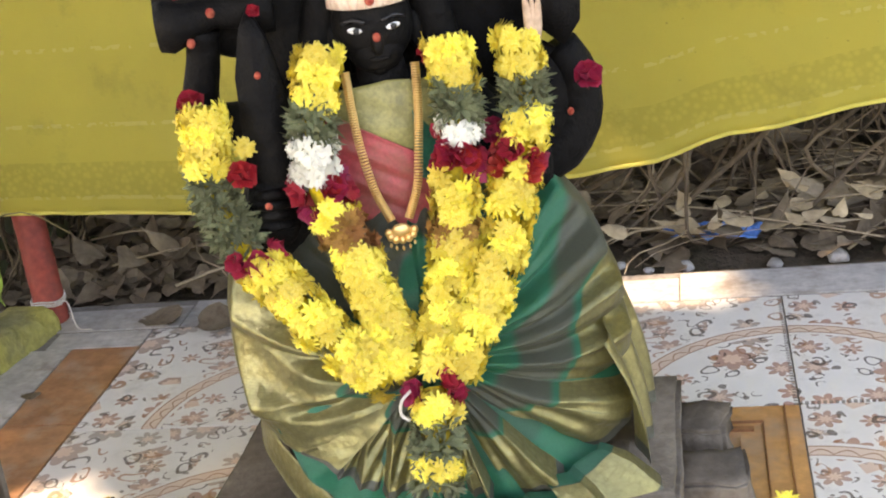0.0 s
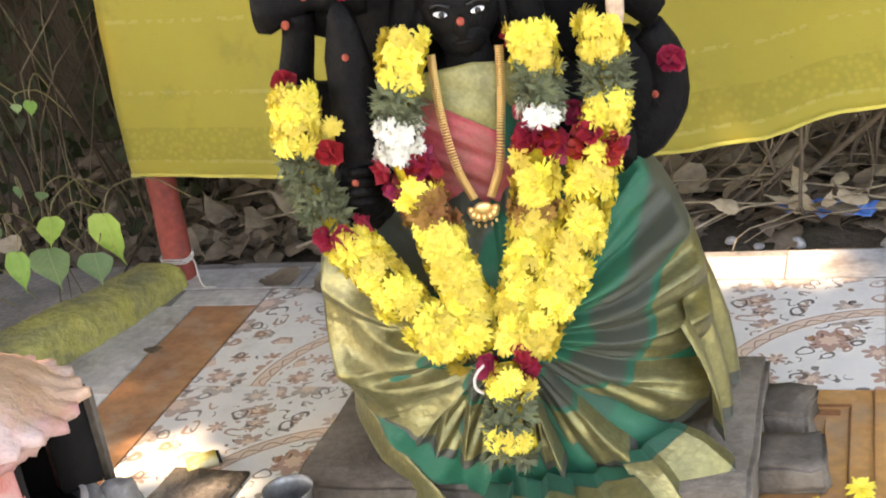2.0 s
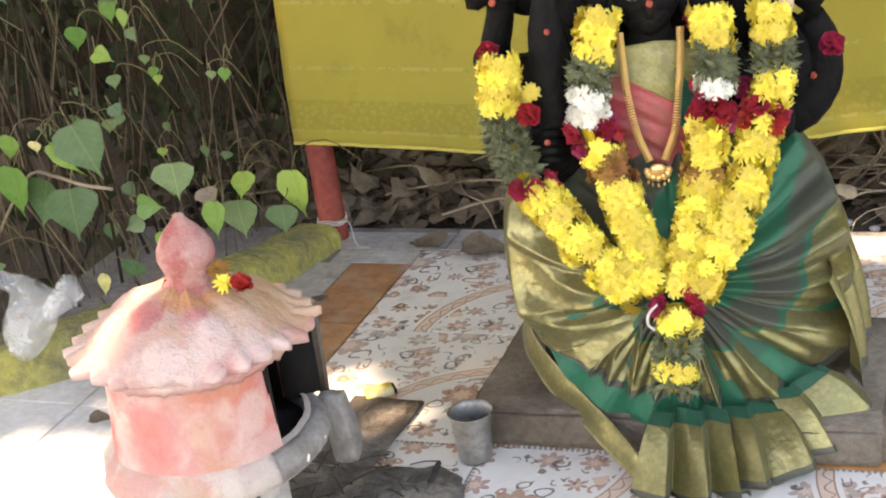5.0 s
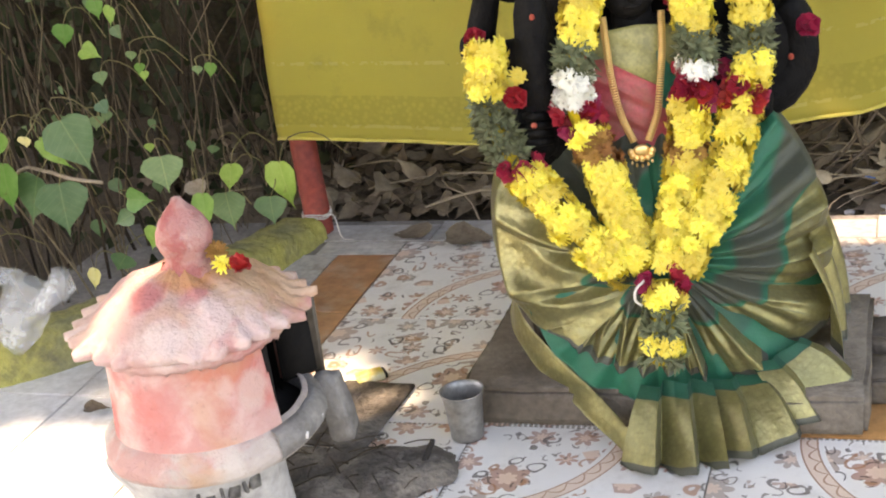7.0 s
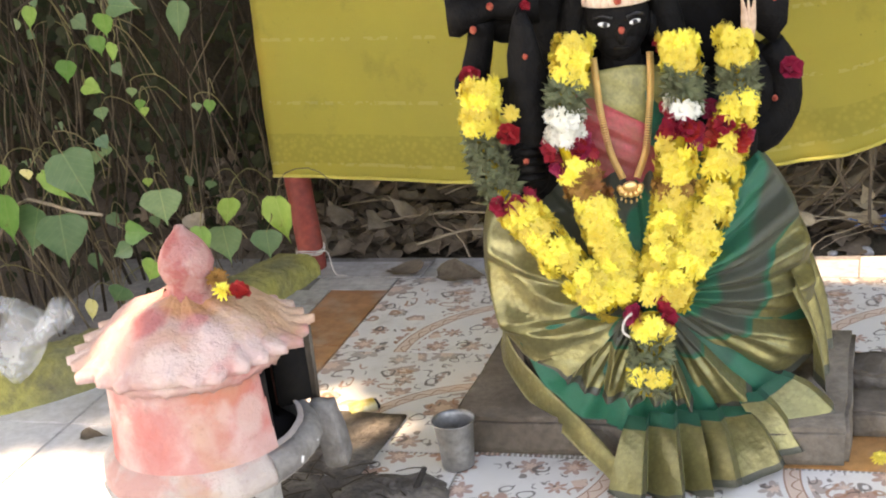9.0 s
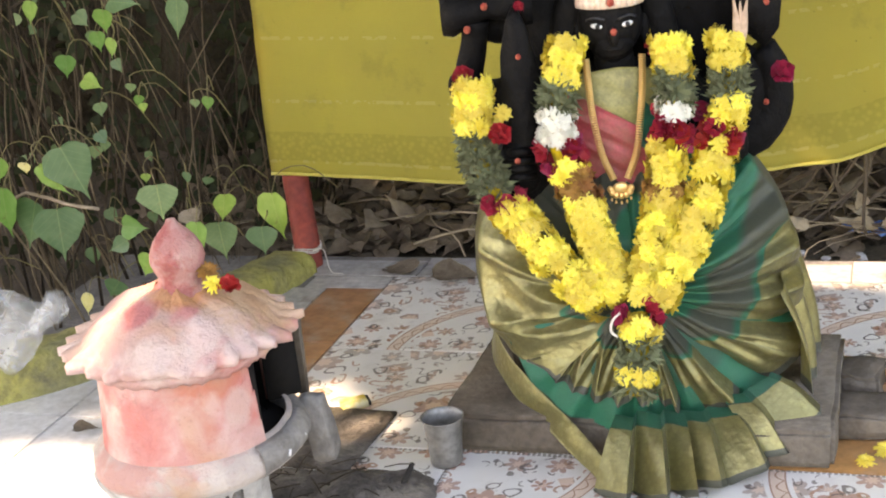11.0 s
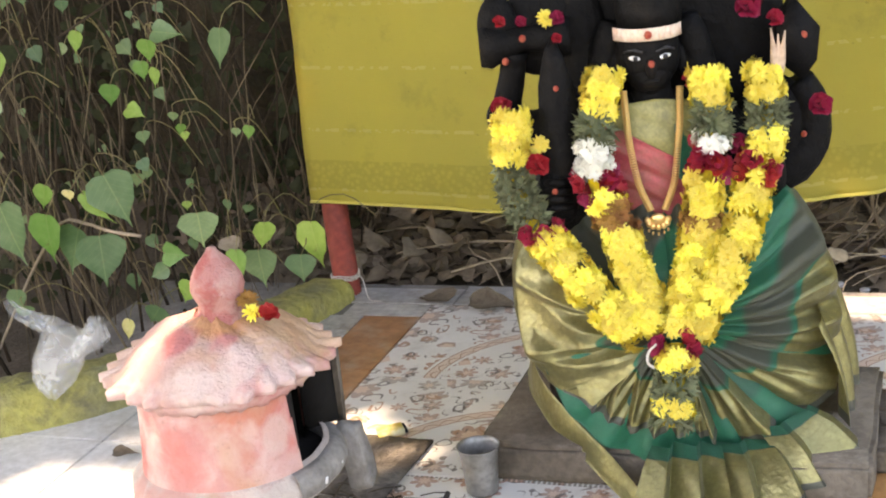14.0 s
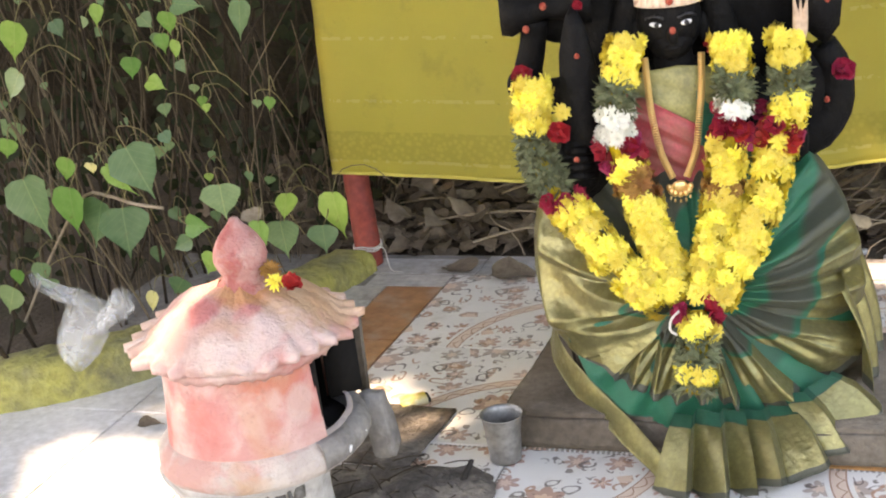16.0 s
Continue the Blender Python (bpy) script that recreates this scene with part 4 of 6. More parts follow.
    thing("plastic_sheet", "crumpled strip of blue polythene among dead leaves", "plastic scrap", bm=bm, material=M["blue"])
    for k, (x, y, s) in enumerate([(0.43, 0.61, 0.018), (0.36, 0.60, 0.012), (0.60, 0.60, 0.016), (0.72, 0.62, 0.022), (0.85, 0.59, 0.014), (0.30, 0.63, 0.012)]):
        bm = bmesh.new()
        bmesh.ops.create_icosphere(bm, subdivisions=2, radius=s)
        for v in bm.verts:
            v.co += v.co.normalized() * s * 0.4 * noise.noise(v.co * 60 + Vector((k, 0, 0)))
            v.co.z *= 0.6
        thing("pebble", "small rounded grey pebble on dark soil", "pebble", pose(x, y, -0.022), "pebbles by the platform edge", bm=bm, material=M["cement"])


build_litter()


# ---- statue and its base ----
SHRINE = pose(0.078, -0.196, 0, rz=15.2)


def build_base():
    ob = thing("plinth", "stepped grey stone plinth with chipped edges under the statue", "plinth")
    for nm, c, s in (("lower_slab", (0.100, -0.205, 0.034), (0.65, 0.39, 0.068)), ("upper_block", (0.085, -0.165, 0.112), (0.40, 0.26, 0.092))):
        bm = bmesh.new()
        box(bm, c, s, 0.008)
        bmesh.ops.subdivide_edges(bm, edges=bm.edges[:], cuts=5, use_grid_fill=True)
        for v in bm.verts:
            v.co += Vector((noise.noise(v.co * 14), noise.noise(v.co * 14 + Vector((9, 0, 0))), 0.4 * noise.noise(v.co * 11))) * 0.006
        for v in bm.verts:
            v.co.z = max(v.co.z, 0.0)
        part(nm, bm, M["stone"], ob)


build_base()


def build_statue():
    """Seated four-armed figure in black stone, kept to plain shapes, with painted marks."""
    bm = bmesh.new()
    # seat, trunk, neck
    ball(bm, (0.0, 0.03, 0.28), (0.17, 0.13, 0.13))
    ball(bm, (0.0, 0.015, 0.46), (0.085, 0.06, 0.12))
    ball(bm, (0.0, 0.02, 0.57), (0.115, 0.055, 0.055))
    tube(bm, [(0, 0.01, 0.58), (-0.003, 0.0, 0.64)], [0.036, 0.032], 16)
    # head, jaw, nose, lips, crown of hair
    ball(bm, (-0.005, 0.002, 0.692), (0.053, 0.054, 0.062), seg=28, ring=18)
    ball(bm, (-0.005, -0.018, 0.657), (0.036, 0.034, 0.028))
    ball(bm, (-0.004, -0.052, 0.674), (0.009, 0.012, 0.016))
    ball(bm, (-0.004, -0.048, 0.653), (0.014, 0.007, 0.005))
    ball(bm, (-0.004, -0.024, 0.637), (0.014, 0.016, 0.010))
    tube(bm, smooth_path([(0, 0.0, 0.735), (0, 0.002, 0.80), (0, 0.005, 0.88), (0, 0.008, 0.93)], 8), [0.052, 0.054, 0.053, 0.048, 0.044, 0.036, 0.026, 0.012], 20)
    for s in (-1, 1):
        ball(bm, (-0.004 + s * 0.053, 0.006, 0.672), (0.010, 0.012, 0.026))
        tube(bm, smooth_path([(s * 0.058, 0.02, 0.74), (s * 0.075, 0.025, 0.68), (s * 0.088, 0.02, 0.60)], 8), [0.022, 0.026, 0.028, 0.028, 0.028, 0.027, 0.025, 0.02], 12)
    # rounded back slab behind head and shoulders
    ball(bm, (0.040, 0.075, 0.73), (0.185, 0.028, 0.22), seg=32, ring=20)
    # arms: the lower left with an upright blade, the upper left with a drum
    tube(bm, smooth_path([(-0.10, 0.02, 0.575), (-0.165, 0.01, 0.50), (-0.185, -0.02, 0.435), (-0.165, -0.055, 0.445)], 12), [0.034, 0.036, 0.037, 0.037, 0.036, 0.036, 0.035, 0.035, 0.034, 0.034, 0.033, 0.03], 16)
    ball(bm, (-0.168, -0.05, 0.478), (0.036, 0.030, 0.055))
    ball(bm, (-0.155, -0.01, 0.46), (0.05, 0.05, 0.06))
    ball(bm, (0.205, 0.02, 0.545), (0.05, 0.03, 0.085))
    ball(bm, (-0.10, 0.05, 0.62), (0.06, 0.03, 0.14))
    for k in range(4):
        tube(bm, [(-0.196 + 0.004 * k, -0.066, 0.462 + 0.014 * k), (-0.172, -0.086, 0.466 + 0.014 * k), (-0.146, -0.07, 0.462 + 0.014 * k)], 0.0075, 8)
    blade = [(-0.196, 0.50), (-0.190, 0.58), (-0.186, 0.66), (-0.172, 0.715), (-0.157, 0.742), (-0.140, 0.70), (-0.126, 0.63), (-0.128, 0.55), (-0.138, 0.50)]
    fr = [bm.verts.new((u, -0.062, z)) for u, z in blade]
    bk = [bm.verts.new((u, -0.034, z)) for u, z in blade]
    ridge = [bm.verts.new((-0.158, -0.074, z)) for z in (0.50, 0.60, 0.70)]
    bm.faces.new(bk)
    for a, b, c, d in zip(fr, fr[1:] + fr[:1], bk[1:] + bk[:1], bk):
        bm.faces.new((a, b, c, d))
    for i, tri in enumerate([(0, 1, 0), (1, 2, 1), (2, 3, 1), (3, 4, 2), (4, 5, 2), (5, 6, 2), (6, 7, 1), (7, 8, 0)]):
        bm.faces.new((fr[tri[1]], fr[tri[0]], ridge[tri[2]]))
    for a, b, q in ((1, 0, 1), (3, 1, 2), (6, 2, 1), (7, 1, 0)):
        bm.faces.new((fr[a], ridge[b], ridge[q]))
    tube(bm, smooth_path([(-0.11, 0.04, 0.59), (-0.20, 0.05, 0.57), (-0.242, 0.03, 0.60), (-0.228, 0.02, 0.67), (-0.222, 0.015, 0.71)], 14), [0.034, 0.034, 0.033, 0.032, 0.03, 0.028, 0.027, 0.025, 0.024, 0.023, 0.022, 0.022, 0.022, 0.024], 14)
    ball(bm, (-0.262, 0.03, 0.598), (0.017, 0.018, 0.026))
    tube(bm, [(-0.276, 0.01, 0.722), (-0.262, 0.01, 0.722), (-0.232, 0.01, 0.726), (-0.205, 0.01, 0.73), (-0.175, 0.01, 0.73), (-0.145, 0.01, 0.728), (-0.128, 0.01, 0.728)], [0.032, 0.036, 0.026, 0.020, 0.024, 0.034, 0.032], 18)
    # the right arms
    tube(bm, smooth_path([(0.10, 0.03, 0.57), (0.185, 0.03, 0.47), (0.245, 0.03, 0.505), (0.255, 0.025, 0.57), (0.236, 0.02, 0.62)], 14), [0.036, 0.038, 0.04, 0.042, 0.042, 0.042, 0.04, 0.038, 0.036, 0.034, 0.032, 0.03, 0.028, 0.026], 16)
    tube(bm, smooth_path([(0.10, 0.02, 0.57), (0.17, -0.01, 0.46), (0.175, -0.04, 0.52)], 9), [0.034, 0.035, 0.035, 0.034, 0.033, 0.032, 0.03, 0.028, 0.026], 14)
    tip = [(0.232, 0.756), (0.268, 0.708), (0.262, 0.655), (0.238, 0.625), (0.205, 0.655), (0.200, 0.715)]
    a1 = [bm.verts.new((u, -0.012, z)) for u, z in tip]
    a2 = [bm.verts.new((u, 0.045, z)) for u, z in tip]
    apex = bm.verts.new((0.234, -0.03, 0.69))
    bm.faces.new(a2)
    for k in range(6):
        bm.faces.new((a1[k], a1[(k + 1) % 6], a2[(k + 1) % 6], a2[k]))
        bm.faces.new((a1[(k + 1) % 6], a1[k], apex))
    # the stone left standing between blade, arm and head
    for c, q in (((-0.175, 0.045, 0.735), (0.075, 0.022, 0.075)), ((-0.115, 0.05, 0.70), (0.05, 0.025, 0.12)), ((-0.245, 0.02, 0.75), (0.034, 0.022, 0.055))):
        ball(bm, c, q)
    # folded legs under the cloth
    for s in (-1, 1):
        tube(bm, smooth_path([(s * 0.08, 0.03, 0.30), (s * 0.20, -0.03, 0.28), (s * 0.12, -0.10, 0.22)], 8), 0.055, 12)
    ball(bm, (0, 0.02, 0.20), (0.23, 0.17, 0.06))
    # painted marks: forehead band, red spots, eyes
    for k in range(13):
        a = -1.15 + 2.3 * k / 12
        u, v = -0.005 + 0.0555 * math.sin(a), 0.002 - 0.0575 * math.cos(a)
        box(bm, (u, v + 0.001, 0.729), (0.0112, 0.004, 0.020), rot=Matrix.Rotation(a, 3, "Z"), idx=2)
    ball(bm, (-0.006, -0.058, 0.729), (0.0062, 0.004, 0.007), idx=3, seg=12, ring=8)
    for s in (-1, 1):
        ball(bm, (-0.005 + s * 0.0245, -0.0480, 0.692), (0.0100, 0.004, 0.0040), rot=Matrix.Rotation(s * 0.42, 3, "Z") @ Matrix.Rotation(-s * 0.12, 3, "Y"), idx=1, seg=14, ring=8)
        ball(bm, (-0.004 + s * 0.0235, -0.0520, 0.692), (0.0044, 0.0025, 0.0042), idx=4, seg=12, ring=8)
        tube(bm, smooth_path([(-0.005 + s * 0.011, -0.0530, 0.701), (-0.005 + s * 0.026, -0.0510, 0.706), (-0.005 + s * 0.040, -0.041, 0.701)], 7), 0.0022, 6, idx=4)
    for u, v, z, q in ((-0.004, -0.066, 0.684, 0.0055), (-0.157, -0.075, 0.661, 0.0045), (-0.172, -0.090, 0.495, 0.005), (0.238, -0.012, 0.535, 0.005), (-0.205, -0.014, 0.735, 0.006), (0.24, -0.024, 0.70, 0.006), (-0.236, -0.012, 0.70, 0.006)):
        ball(bm, (u, v, z), (q, 0.003, q * 1.1), idx=3, seg=10, ring=6)
    me = mesh_of(bm, "statue", M["idol"], M["white_paint"], M["cream_paint"], M["red_paint"], M["dark_paint"])
    thing("statue", "black stone statue of a seated four-armed figure with painted marks", "statue", SHRINE, bm=me)


build_statue()


# ---- the sari ----
FOC = (0.0, 0.275)
REACH = [(-180, 0.175), (-150, 0.195), (-130, 0.250), (-112, 0.262), (-93, 0.256), (-78, 0.250), (-66, 0.235), (-52, 0.195), (-34, 0.182), (-15, 0.172), (0, 0.168), (14, 0.18), (27, 0.225), (42, 0.232), (57, 0.300), (68, 0.296), (81, 0.284), (107, 0.272), (130, 0.268), (150, 0.195), (180, 0.175)]
DEPTH = [(-0.05, 0.20), (0.06, 0.205), (0.10, 0.205), (0.20, 0.185), (0.27, 0.160), (0.30, 0.150), (0.35, 0.118), (0.40, 0.080), (0.455, 0.045), (0.6, 0.02)]


def swell(u, z):
    """How far the seated lap stands out in front at a height."""
    a = (0.293 if u > 0 else 0.275) - (0.55 * (z - 0.36) if z > 0.36 else 0)
    k = max(0.0, 1 - (abs(u) / max(a, 0.05)) ** 2.6)
    lap = 0.025 * math.exp(-((abs(u) - 0.15) / 0.07) ** 2 - ((z - 0.30) / 0.06) ** 2)
    return lerp_table(DEPTH, z) * math.sqrt(k) + lap


def knife(x):
    """A knife pleat: a long rise and a short fall, from -1 to 1."""
    f = x - math.floor(x)
    return -1 + 2 * f / 0.82 if f < 0.82 else 1 - 2 * (f - 0.82) / 0.18


def pleat_no(phi):
    """Which pleat a direction belongs to, and how far across it."""
    if phi > 6:
        return 10 + (phi - 6) / 19.0 + 0.32 * math.sin(phi * 0.06 + 0.5)
    return (phi + 48) / 9.5 + 0.2 * math.sin(phi * 0.12)


def front_no(phi, r):
    """Narrow upright pleats in front hang from the waist, above the knot."""
    a = radians(phi)
    return (math.degrees(math.atan2(r * math.sin(a), 0.16 + r * math.cos(a))) + 34) / 6.5


def pleat(phi, r=0.17):
    if phi > 14:
        return knife(pleat_no(phi))
    if phi > -48:
        return -knife(front_no(phi, r))
    return 0.0


SHIFT = [0.06, -0.10, 0.05, -0.04, 0.10, -0.07, 0.02, 0.09, -0.05, 0.0, 0.02, -0.09, 0.07, -0.03, 0.06, -0.12, 0.05, 0.0, -0.08, 0.04, 0.09]


def folds(phi, r):
    """Fan pleats that open from the knot at the lap."""
    k = min(1.0, max(0.0, (r - 0.02) / 0.15))
    if phi > -48:
        fade = 1.0 if phi < 120 else max(0.0, 1 - (phi - 120) / 50)
        return (0.026 if phi > 14 else 0.015) * pleat(phi, r) * k * fade + 0.0035 * k * math.sin(phi * 0.8 + 14 * r) + 0.003 * k * math.sin(phi * 0.37 - 30 * r)
    k *= min(1.0, (-48 - phi) / 14)
    w = 1.0 - 2.0 * abs(math.sin(phi * 0.062 + 0.4 + r * 5)) ** 0.7 + 0.5 * (1 - 2 * abs(math.sin(phi * 0.13 + r * 16))) + 0.35 * math.sin(r * 60 + phi * 0.16)
    w += 1.1 * knife((phi + 140) / 23.0 + 0.25 * math.sin(phi * 0.05)) * min(1.0, max(0.0, (phi + 150) / 30))
    return 0.0105 * w * k


def build_sari():
    ob = thing("sari", "pleated green and gold silk sari draped over the seated statue", "sari", SHRINE)

    def shell(lo, hi, grow, back, edge=1.0):
        def at(s, t):
            phi = lo + (hi - lo) * s
            R = lerp_table(REACH, phi) * edge
            if phi > -50:
                R += (0.007 if phi > 14 else 0.002) * pleat(phi) * max(0.0, min(1.0, (72 - phi) / 20))
            turn = abs(phi) > 60 and back
            tt = min(1.0, t / 0.86) if turn else t
            r = 0.012 + (R - 0.012) * tt
            a = radians(phi)
            u, z = FOC[0] + r * math.sin(a), FOC[1] - r * math.cos(a)
            d = swell(u, z) + folds(phi, r) + grow
            d += 0.004 * noise.noise((u * 16, z * 16, 2)) + 0.0016 * noise.noise((u * 60, z * 60, 7))
            if turn and t > 0.86:
                k = (t - 0.86) / 0.14
                d = d * (1 - k) - 0.13 * k
                u *= 1 + 0.03 * math.sin(k * math.pi)
            return (u, -d, z)
        return at

    # the draped panel: upper lap, left lap, pleated front
    for nm, lo, hi, n in (("left_drape", -180, -48, 160), ("front_pleats", -48, 62, 300), ("right_drape", 62, 180, 160)):
        bm = bmesh.new()
        fn = shell(lo, hi, 0.0, True)

        def uvs(s, t, lo=lo, hi=hi):
            phi = lo + (hi - lo) * s
            v = t
            if phi > 62:
                va, vb = t - 0.12 * min(1, (phi - 62) / 25), 0.42 * (t - 0.0205 * (phi - 112) - 0.5) + 0.182
                k = min(1.0, max(0.0, (phi - 94) / 14))
                v = va * (1 - k) + vb * k
            if phi < -48:
                v = 0.24 + t * 0.71 if phi > -122 else t * 0.44
            if -48 < phi < 98:
                v += 0.22 * SHIFT[int(pleat_no(phi) if phi > 14 else front_no(phi, 0.01 + 0.16 * t)) % 21] * (1 if t < 0.9 else 0)
            elif phi <= -48:
                v += 0.10 * math.sin(phi * 0.2 + t * 5) * (1 - t)
            return (phi / 180.0, v)
        grid(bm, n, 56, fn, uvs)
        bmesh.ops.solidify(bm, geom=bm.faces[:], thickness=0.0015)
        part(nm, bm, M["drape"], ob)
    # the plain green fold below
    low = [(-78, 0.222), (-64, 0.228), (-52, 0.230), (-38, 0.232), (-22, 0.228), (0, 0.222), (25, 0.245), (48, 0.275), (66, 0.29), (85, 0.262)]
    bm = bmesh.new()

    def under(s, t):
        phi = -78 + 160 * s
        r = 0.08 + (lerp_table(low, phi) - 0.08) * t
        a = radians(phi)
        u, z = r * math.sin(a), FOC[1] - r * math.cos(a)
        d = swell(u, z) - 0.014 + 0.009 * math.sin(phi * 0.33) * t + 0.003 * noise.noise((u * 20, z * 20, 1))
        return (u, -d, max(z, 0.01))
    grid(bm, 160, 30, under, lambda s, t: (s * 1.3, 0.2 + 0.5 * t))
    bmesh.ops.solidify(bm, geom=bm.faces[:], thickness=0.0015)
    part("under_fold", bm, M["under"], ob, "plain green inner fold")
    # the gold edge that runs from the left knee down to the floor
    bm = bmesh.new()
    top = smooth_path([(-0.236, 0.04, 0.185), (-0.236, -0.005, 0.158), (-0.203, -0.075, 0.124), (-0.144, -0.172, 0.094), (-0.085, -0.250, 0.050), (-0.070, -0.275, 0.030)], 40)
    bot = smooth_path([(-0.252, 0.045, 0.120), (-0.247, 0.005, 0.100), (-0.219, -0.062, 0.073), (-0.161, -0.165, 0.048), (-0.100, -0.255, 0.014), (-0.082, -0.285, 0.004)], 40)
    grid(bm, 39, 8, lambda s, t: top[round(s * 39)].lerp(bot[round(s * 39)], t) + Vector((0, -0.003 * math.sin(t * math.pi) - 0.003 * math.sin(s * 25 + t * 3), 0)), lambda s, t: (s, t))
    bmesh.ops.solidify(bm, geom=bm.faces[:], thickness=0.002)
    part("edge_border", bm, M["strip"], ob, "gold zari edge")
    # the fan of pleats that lies on the floor in front, and the fold beside it

    def fan(name, tops, bots, n, amp, lift):
        b = bmesh.new()

        def at(s, t):
            p = Vector(lerp_vec(tops, s))
            q = Vector(lerp_vec(bots, s))
            z = knife(s * n * 0.62 + 0.1)
            o = p.lerp(q, t)
            o += Vector((0, -amp * z * (0.35 + 0.65 * t), amp * 0.5 * z * t))
            o.z += lift * math.sin(t * math.pi) + 0.0025 * noise.noise((o.x * 40, o.z * 40, 3))
            o.z = max(o.z, 0.003)
            return o
        grid(b, 140, 24, at, lambda s, t: (s, t))
        bmesh.ops.solidify(b, geom=b.faces[:], thickness=0.0015)
        part(name, b, M["fan"], ob, "gold-bordered pleats spread on the floor")
    fan("front_fan", [(-0.050, -0.222, 0.092), (0.0, -0.232, 0.102), (0.060, -0.222, 0.092)], [(-0.098, -0.318, 0.006), (-0.01, -0.350, 0.004), (0.062, -0.338, 0.004)], 4.2, 0.030, 0.012)
    fan("middle_fan", [(0.050, -0.218, 0.092), (0.10, -0.215, 0.090), (0.14, -0.205, 0.088)], [(0.045, -0.318, 0.010), (0.115, -0.330, 0.012), (0.185, -0.285, 0.018)], 3, 0.022, 0.016)
    fan("side_fan", [(0.120, -0.208, 0.105), (0.165, -0.200, 0.112), (0.205, -0.180, 0.128)], [(0.160, -0.285, 0.030), (0.225, -0.265, 0.030), (0.288, -0.195, 0.062)], 3, 0.015, 0.012)
    # the fold that falls from the right knee to the plinth
    b = bmesh.new()

    def fall(s, t):
        p = Vector((0.228, -0.150, 0.255)).lerp(Vector((0.285, 0.05, 0.28)), s)
        q = Vector((0.262, -0.165, 0.074)).lerp(Vector((0.325, 0.05, 0.072)), s)
        o = p.lerp(q, t)
        w = 0.010 * math.sin(s * 15 + t * 1.5) * (0.4 + 0.6 * t)
        return o + Vector((w + 0.012 * math.sin(t * math.pi), -w, 0.004 * math.sin(s * 11) * t))
    grid(b, 60, 24, fall, lambda s, t: (s, 0.25 + 0.75 * t))
    bmesh.ops.solidify(b, geom=b.faces[:], thickness=0.0015)
    part("right_fall", b, M["fan"], ob, "gold-bordered fold hanging at the right knee")
    # blouse and sash over the trunk

    def trunk(lo, hi, grow, crease):
        def at(s, t):
            u = -0.098 + 0.196 * s
            z0, z1 = lo(u), hi(u)
            z = z0 + (z1 - z0) * t
            d = 0.055 * math.sqrt(max(0, 1 - (u / 0.115) ** 2)) * (1 if z < 0.56 else 1 - 3.0 * (z - 0.56)) + grow
            d += crease * math.sin((z + 0.45 * u) * 150) + 0.5 * crease * math.sin((z + 0.6 * u) * 290)
            return (u, -d + 0.008, z)
        return at
    bm = bmesh.new()
    grid(bm, 40, 40, trunk(lambda u: 0.40, lambda u: 0.622 - 0.1 * abs(u), 0.004, 0.0008), None, 0.0012)
    part("blouse", bm, M["blouse"], ob, "olive gold brocade blouse")
    bm = bmesh.new()
    grid(bm, 40, 50, trunk(lambda u: 0.405, lambda u: 0.553 - 0.62 * (u + 0.02), 0.008, 0.0014), None, 0.0012)
    part("sash", bm, M["sash"], ob, "red silk sash across the chest")
    bm = bmesh.new()
    grid(bm, 10, 24, lambda s, t: (0.028 + 0.055 * s, -0.070 + 0.022 * s + 0.02 * t, 0.495 + 0.085 * t - 0.04 * s), None, 0.0012)
    part("shoulder_fold", bm, M["green"], ob, "green fold at the shoulder")


def lerp_vec(pts, s):
    k = s * (len(pts) - 1)
    i = min(int(k), len(pts) - 2)
    return Vector(pts[i]).lerp(Vector(pts[i + 1]), k - i)


build_sari()


# ---- flowers ----
def chrysanthemum(name, material, seed, petals=58, cup=0.6):
    """A double flower one unit across: whorls of narrow blunt petals round +z."""
    r = random.Random(seed)
    bm = bmesh.new()
    for k in range(petals):
        ring = k / petals
        a = k * 2.39996 + r.gauss(0, 0.12)
        tilt = (0.0 + 1.3 * ring * cup) + r.gauss(0, 0.14)
        ln = 0.47 - 0.24 * ring + r.gauss(0, 0.035)
        w = 0.060 - 0.014 * ring
        d = Vector((math.cos(a) * math.cos(tilt), math.sin(a) * math.cos(tilt), math.sin(tilt)))
        n = Vector((-math.sin(a), math.cos(a), 0))
        up = d.cross(n) * -1
        base = Vector((0, 0, 0.05 + 0.12 * ring))
        v = [base + n * w * 0.5, base - n * w * 0.5, base + d * ln * 0.6 - n * w, base + d * ln * 0.6 + n * w, base + d * ln - n * w * 0.55 + up * 0.07, base + d * ln + n * w * 0.55 + up * 0.07]
        q = [bm.verts.new(p) for p in v]
        bm.faces.new((q[0], q[1], q[2], q[3]))
        bm.faces.new((q[3], q[2], q[4], q[5]))
    return mesh_of(bm, name, material, smooth=False)


